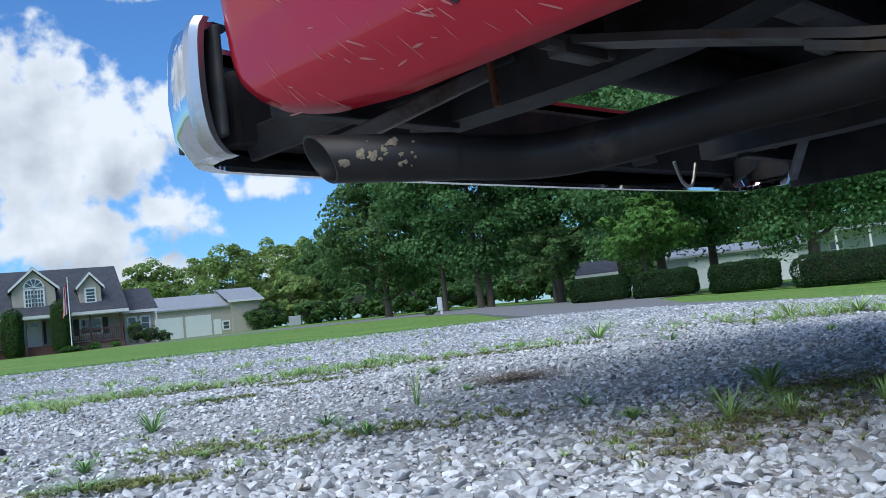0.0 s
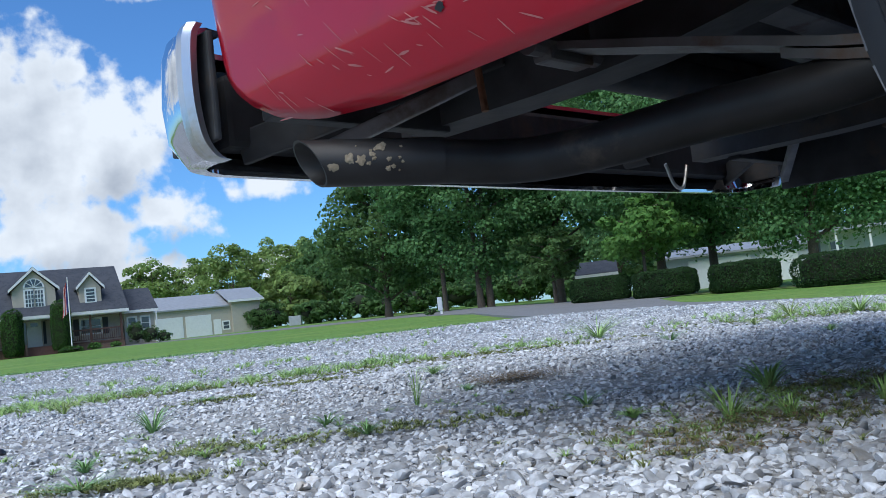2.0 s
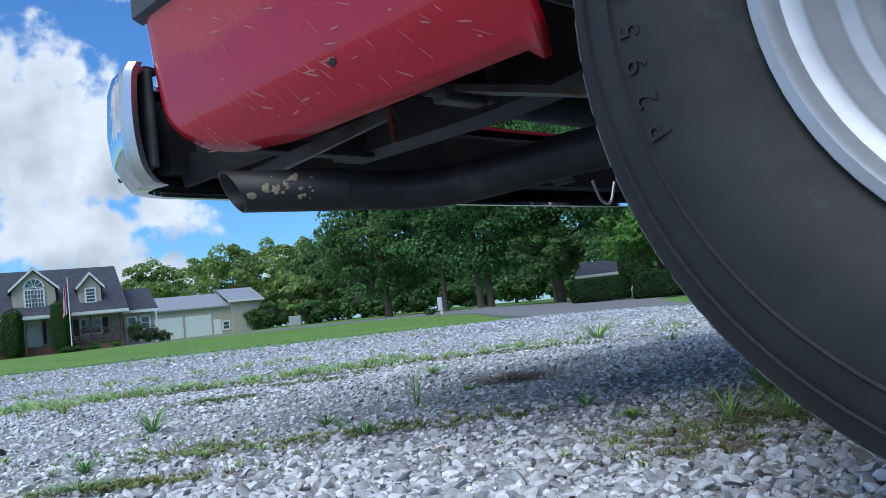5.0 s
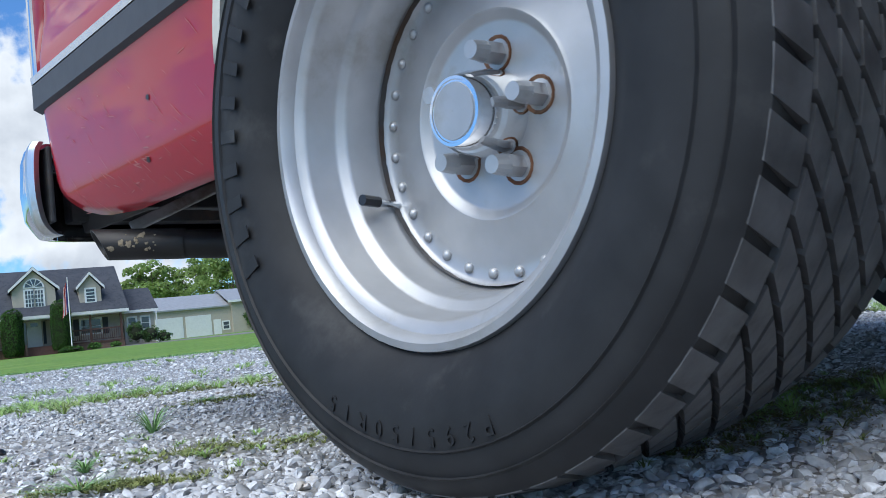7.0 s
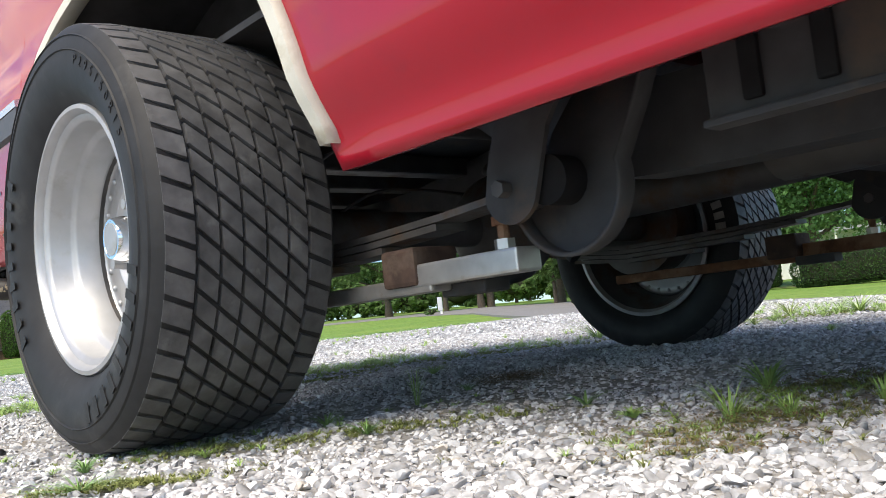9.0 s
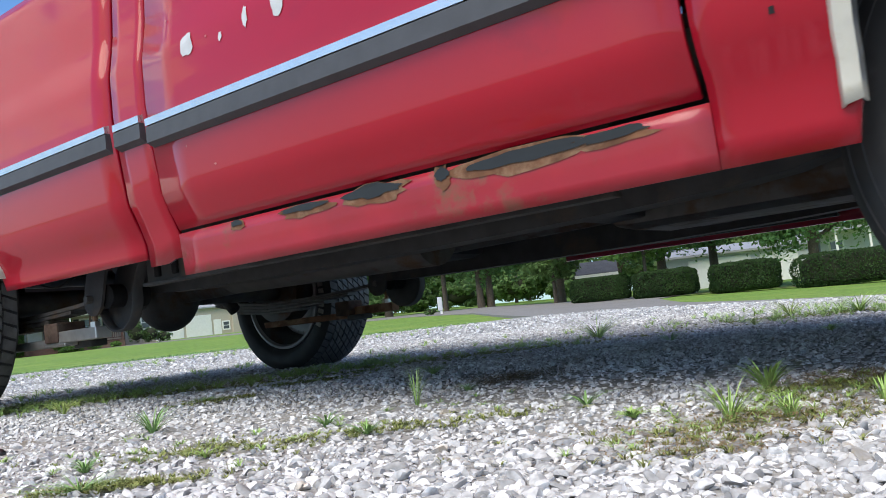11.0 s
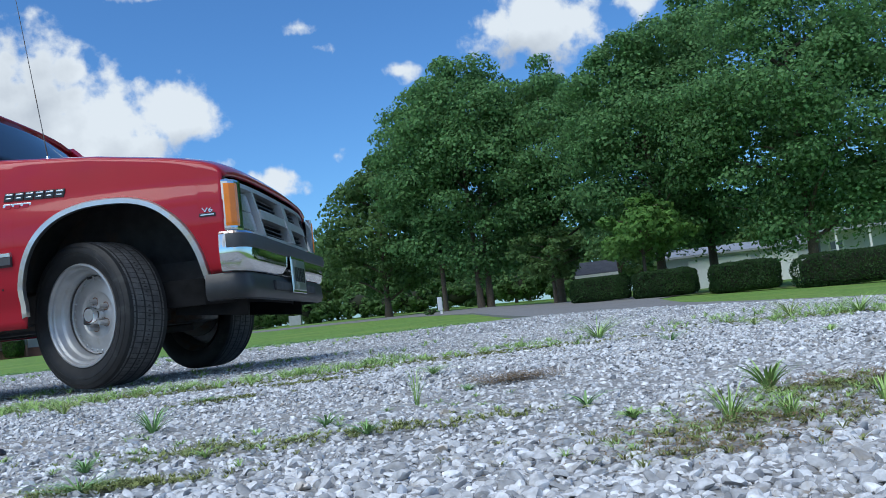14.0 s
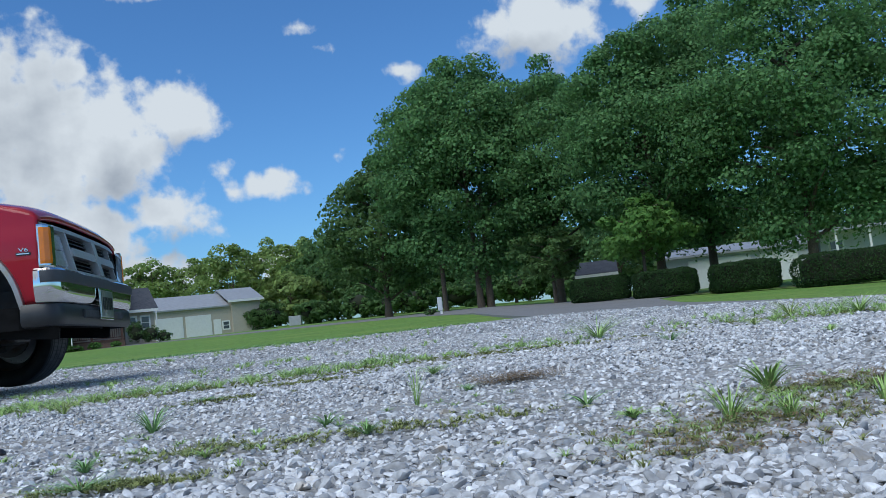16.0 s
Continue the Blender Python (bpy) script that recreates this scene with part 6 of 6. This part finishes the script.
# utility post by the drive
px, py = -0.42, 40.0
post = tagged(empty("utility_post", pose(px, py, float(land(px, py)))), "pale grey utility box on a post beside the drive", "utility box")
part("box", boxed((0, 0, 0.45), (0.22, 0.16, 0.62), 0.03), GREYWALL, post, "pale grey box")
part("leg", boxed((0.03, 0, 0.06), (0.1, 0.08, 0.3)), WHITE, post)
bush("shrub", -0.9, 40.6, float(land(-0.9, 40.6)) - 0.05, (0.35, 0.3, 0.35), 151, SHRUB, 700, 0.07, "small dark shrub beside the post", "shrub")
bx, by = -15.3, 86.0
part_box = tagged(empty("utility_box", pose(bx, by, float(land(bx, by)))), "low grey-green utility box on the lawn", "utility box")
part("box", boxed((0, 0, 0.45), (1.2, 0.8, 0.95), 0.05), GREYROOF, part_box, "grey box")


# ---- weeds in the gravel ----
def blades(bm, x, y, z, n, height, reach, wide, rnd, droop=0.5):
    for _ in range(n):
        a = rnd.uniform(0, 6.283)
        h, r = height * rnd.uniform(0.5, 1.1), reach * rnd.uniform(0.35, 1.1)
        w = wide * rnd.uniform(0.7, 1.2)
        d, s = Vector((math.cos(a), math.sin(a), 0)), Vector((-math.sin(a), math.cos(a), 0))
        o = Vector((x, y, z)) + d * rnd.uniform(0, 0.006)
        prev = None
        for k in range(5):
            u = k / 4
            p = o + d * r * u ** 1.3 + Vector((0, 0, h * (u - droop * u ** 3)))
            ww = w * (1 - u ** 2) + 0.0002
            cur = (bm.verts.new(p - s * ww), bm.verts.new(p + s * ww))
            if prev:
                bm.faces.new((prev[0], prev[1], cur[1], cur[0]))
            prev = cur


GREENS = (material("grass_green", (0.3, 0.46, 0.13), 0.55, 0.0, 0.2, 40.0, island=0.3), material("weed_green", (0.2, 0.36, 0.12), 0.55, 0.0, 0.2, 40.0, island=0.3), material("pale_grass", (0.38, 0.48, 0.16), 0.6, 0.0, 0.2, 40.0, island=0.3))


MOSS = material("olive_moss", (0.22, 0.25, 0.08), 0.8, 0.0, 0.3, 60.0, island=0.45)


def weeds():
    rnd = random.Random(8)
    spots = [(-0.08, 1.62, 9, 0.085, 0.025, 0.0012, 0), (0.45, 1.28, 16, 0.05, 0.055, 0.004, 0), (-0.575, 1.63, 14, 0.055, 0.06, 0.003, 1), (0.53, 3.2, 26, 0.09, 0.16, 0.003, 0), (-1.02, 2.25, 22, 0.075, 0.1, 0.0025, 2), (1.52, 3.25, 26, 0.1, 0.16, 0.003, 0),
             (1.32, 3.4, 22, 0.08, 0.16, 0.003, 2), (-0.22, 1.43, 16, 0.03, 0.04, 0.002, 1), (-0.62, 2.15, 20, 0.02, 0.06, 0.002, 1), (-0.14, 1.28, 16, 0.022, 0.05, 0.002, 1), (0.31, 1.02, 18, 0.045, 0.04, 0.0016, 0), (0.37, 0.99, 12, 0.045, 0.035, 0.0018, 0),
             (0.5, 1.04, 8, 0.035, 0.02, 0.0025, 0), (0.22, 1.14, 14, 0.02, 0.035, 0.0035, 0), (-0.45, 1.02, 26, 0.02, 0.07, 0.0016, 1), (0.02, 1.78, 12, 0.02, 0.04, 0.002, 1), (-0.06, 2.25, 20, 0.03, 0.07, 0.0022, 0), (-0.62, 1.04, 10, 0.03, 0.03, 0.002, 0),
             (0.19, 1.33, 8, 0.03, 0.05, 0.0035, 1), (-0.52, 1.2, 14, 0.03, 0.035, 0.002, 1), (-0.36, 1.22, 12, 0.02, 0.04, 0.0018, 0), (0.62, 2.5, 16, 0.03, 0.07, 0.002, 1), (1.0, 2.9, 16, 0.04, 0.08, 0.002, 2), (-0.75, 1.35, 12, 0.03, 0.04, 0.002, 1), (0.95, 2.2, 12, 0.03, 0.05, 0.002, 0)]
    for x, y, n, h, r, w, m in spots:
        bm = bmesh.new()
        blades(bm, 0, 0, 0, int(n * 2.6), h * 1.25, r * 1.25, w * 0.5, rnd, rnd.uniform(0.2, 0.8))
        ob = part("weed", bm, GREENS[m])
        ob.matrix_world = pose(x, y, float(land(x, y)) + 0.002)
        tagged(ob, "green grassy weed growing through the gravel", "weed", "weeds in the gravel")
    # low mats and strips of grass
    bm = bmesh.new()
    strips = [((-1.55, 2.6), (-0.45, 2.9), 0.11, 150, 0.04), ((-0.45, 2.9), (-0.25, 3.3), 0.1, 50, 0.035), ((-0.3, 2.9), (0.5, 3.3), 0.12, 90, 0.025), ((-1.9, 2.2), (-1.2, 2.5), 0.12, 60, 0.04), ((0.2, 0.92), (0.42, 1.02), 0.06, 30, 0.012),
              ((0.45, 1.15), (0.62, 1.3), 0.05, 26, 0.012), ((0.3, 1.1), (0.5, 1.2), 0.06, 20, 0.012), ((-2.6, 3.6), (-0.5, 4.6), 0.3, 90, 0.04), ((0.5, 3.6), (2.2, 4.6), 0.4, 70, 0.04), ((-0.3, 1.35), (0.1, 1.5), 0.12, 14, 0.012), ((-0.75, 1.5), (-0.3, 1.3), 0.1, 24, 0.014),
              ((-4.5, 9), (-1.0, 12), 1.2, 120, 0.06), ((1.1, 3.0), (1.7, 3.6), 0.16, 70, 0.035)]
    for (ax, ay), (bx_, by_), s, n, h in strips:
        for _ in range(n):
            u = rnd.random()
            x, y = ax + (bx_ - ax) * u + rnd.gauss(0, s), ay + (by_ - ay) * u + rnd.gauss(0, s)
            if math.hypot(x, y) < 0.5:
                continue
            blades(bm, x, y, float(land(x, y)) + 0.004, 13, h * 1.1, h * 1.6, 0.00035 + 0.0002 * y, rnd)
    tagged(part("low_grass", bm, GREENS[0], None, "thin low grass growing through the gravel", kind="stuff"), category="grass")
    # ragged grass where the lawn meets the gravel
    bm = bmesh.new()
    edge = [(0.4, 14.4), (-2.2, 14.1), (-5, 14.6), (-7.2, 13.6), (-12, 12.6)]
    for _ in range(1500):
        k = rnd.choice((0, 1, 1, 2, 2, 3, 3, 3))
        u, (x0, y0), (x1, y1) = rnd.random(), edge[k], edge[k + 1]
        x, y = x0 + (x1 - x0) * u, y0 + (y1 - y0) * u + rnd.gauss(0.1, 0.5)
        blades(bm, x, y, float(land(x, y)) - 0.01, 7, rnd.uniform(0.03, 0.075), 0.07, 0.004, rnd)
    tagged(part("lawn_edge_grass", bm, GREENS[1], None, "ragged grass along the lawn's gravel edge", kind="stuff"), category="grass")
    # dead plant matter lying on the stones
    bm = bmesh.new()
    for cx, cy, sx, sy, n in ((0.12, 1.87, 0.055, 0.035, 4200), (0.56, 1.26, 0.08, 0.03, 2200), (0.3, 0.96, 0.1, 0.05, 1900), (0.24, 0.84, 0.06, 0.03, 900), (0.0, 2.9, 0.3, 0.08, 900), (0.42, 1.05, 0.1, 0.05, 500)):
        for _ in range(n):
            x, y = rnd.gauss(cx, sx), rnd.gauss(cy, sy)
            a, l = rnd.uniform(0, 6.283), rnd.uniform(0.0012, 0.004)
            z = float(land(x, y)) + rnd.uniform(0.003, 0.019)
            d, w = Vector((math.cos(a) * l, math.sin(a) * l, rnd.uniform(-0.0008, 0.0008))), Vector((-math.sin(a), math.cos(a), 0)) * 0.0006
            p = Vector((x, y, z))
            bm.faces.new([bm.verts.new(q) for q in (p - d - w, p + d - w, p + d + w, p - d + w)])
    tagged(part("dead_plants", bm, DRY, None, "matted brown dead plants on the gravel", kind="stuff"), category="dead plants")
    # moss and tiny creeping plants between the stones
    bm = bmesh.new()
    for cx, cy, sx, sy, n in ((0.3, 0.97, 0.11, 0.045, 120), (0.54, 1.22, 0.09, 0.035, 130), (0.42, 1.1, 0.1, 0.05, 50), (0.22, 0.85, 0.06, 0.03, 50), (-0.4, 1.03, 0.06, 0.02, 160), (-0.35, 1.28, 0.1, 0.05, 160), (-0.05, 1.3, 0.1, 0.04, 120), (0.0, 2.95, 0.35, 0.07, 420), (-0.9, 2.7, 0.4, 0.08, 500), (1.4, 3.3, 0.25, 0.1, 260), (-0.58, 2.15, 0.05, 0.03, 90), (-0.42, 2.45, 0.06, 0.03, 90)):
        for _ in range(n):
            x, y = rnd.gauss(cx, sx), rnd.gauss(cy, sy)
            blades(bm, x, y, float(land(x, y)) + 0.004, 9, rnd.uniform(0.005, 0.013), 0.012, 0.0005 + 0.00022 * y, rnd)
    tagged(part("moss", bm, MOSS, None, "olive-green creeping moss between the stones", kind="stuff"), category="moss")
    # dark stone
    bm = bmesh.new()
    bmesh.ops.create_icosphere(bm, subdivisions=3, radius=1.0)
    for v in bm.verts:
        v.co *= 1 + 0.25 * noise.noise(v.co * 1.5)
    bmesh.ops.transform(bm, matrix=pose(-0.83, 1.55, 0.006, 0, 0, 20) @ Matrix.Diagonal((0.022, 0.012, 0.008, 1)), verts=bm.verts)
    tagged(part("dark_stone", bm, BADGE, None, "flat dark lump lying on the gravel", True), category="stone")


weeds()


def motions():
    """The truck reverses past the camera, turning; its wheels roll and the front ones steer."""
    walk(truck, [(t, pose(x, y, 0.012, 0, 0, a)) for t, x, y, a in PATH])
    way, turn, rows = 0.0, [], {}
    places = {"rr": (rear_right, 0.0, -0.815, REAR_R, 0), "rl": (rear_left, -0.03, 0.70, FAR_R, 180), "fr": (front_right, FRONT, -0.70, FRONT_R, 0), "fl": (front_left, FRONT, 0.655, FRONT_R, 180)}
    start = next(i for i, p in enumerate(PATH) if p[0] >= 7.75)
    for key, (ob, wx, wy, rad, flip) in places.items():
        spots = [Vector((x + math.cos(radians(a)) * wx - math.sin(radians(a)) * wy, y + math.sin(radians(a)) * wx + math.cos(radians(a)) * wy)) for t, x, y, a in PATH]
        steer = []
        for i in range(len(PATH)):
            p, q = PATH[max(0, i - 1)], PATH[min(len(PATH) - 1, i + 1)]
            run = -math.hypot(q[1] - p[1], q[2] - p[2])
            bend = radians(q[3] - p[3]) / run if run < -0.03 else None
            steer.append(None if bend is None else max(-34.0, min(34.0, math.degrees(math.atan(2.83 * bend)))))
        known = [(i, s) for i, s in enumerate(steer) if s is not None]
        steer = np.interp(range(len(PATH)), [i for i, s in known], [s for i, s in known])
        steer = np.convolve(np.pad(steer, 2, mode="edge"), np.ones(5) / 5, mode="valid")
        spin, spins = 0.0, [0.0]
        for i in range(1, len(spots)):
            d = spots[i] - spots[i - 1]
            a = radians((PATH[i][3] + PATH[i - 1][3]) / 2 + (steer[i] if wx > 1 else 0))
            spin += (d.x * math.cos(a) + d.y * math.sin(a)) / rad
            spins.append(spin)
        zero = spins[start]
        out = []
        for i, (t, x, y, a) in enumerate(PATH):
            s = math.degrees(spins[i] - zero) + {"rr": 170, "fr": 330}.get(key, 180)
            out.append((t, pose(wx, wy, rad + (0.012 if wx > 1 else -0.008), 0, 0, steer[i] if wx > 1 else 0) @ pose(0, 0, 0, 0, s, 0) @ pose(0, 0, 0, 0, 0, flip)))
        walk(ob, out)


motions()
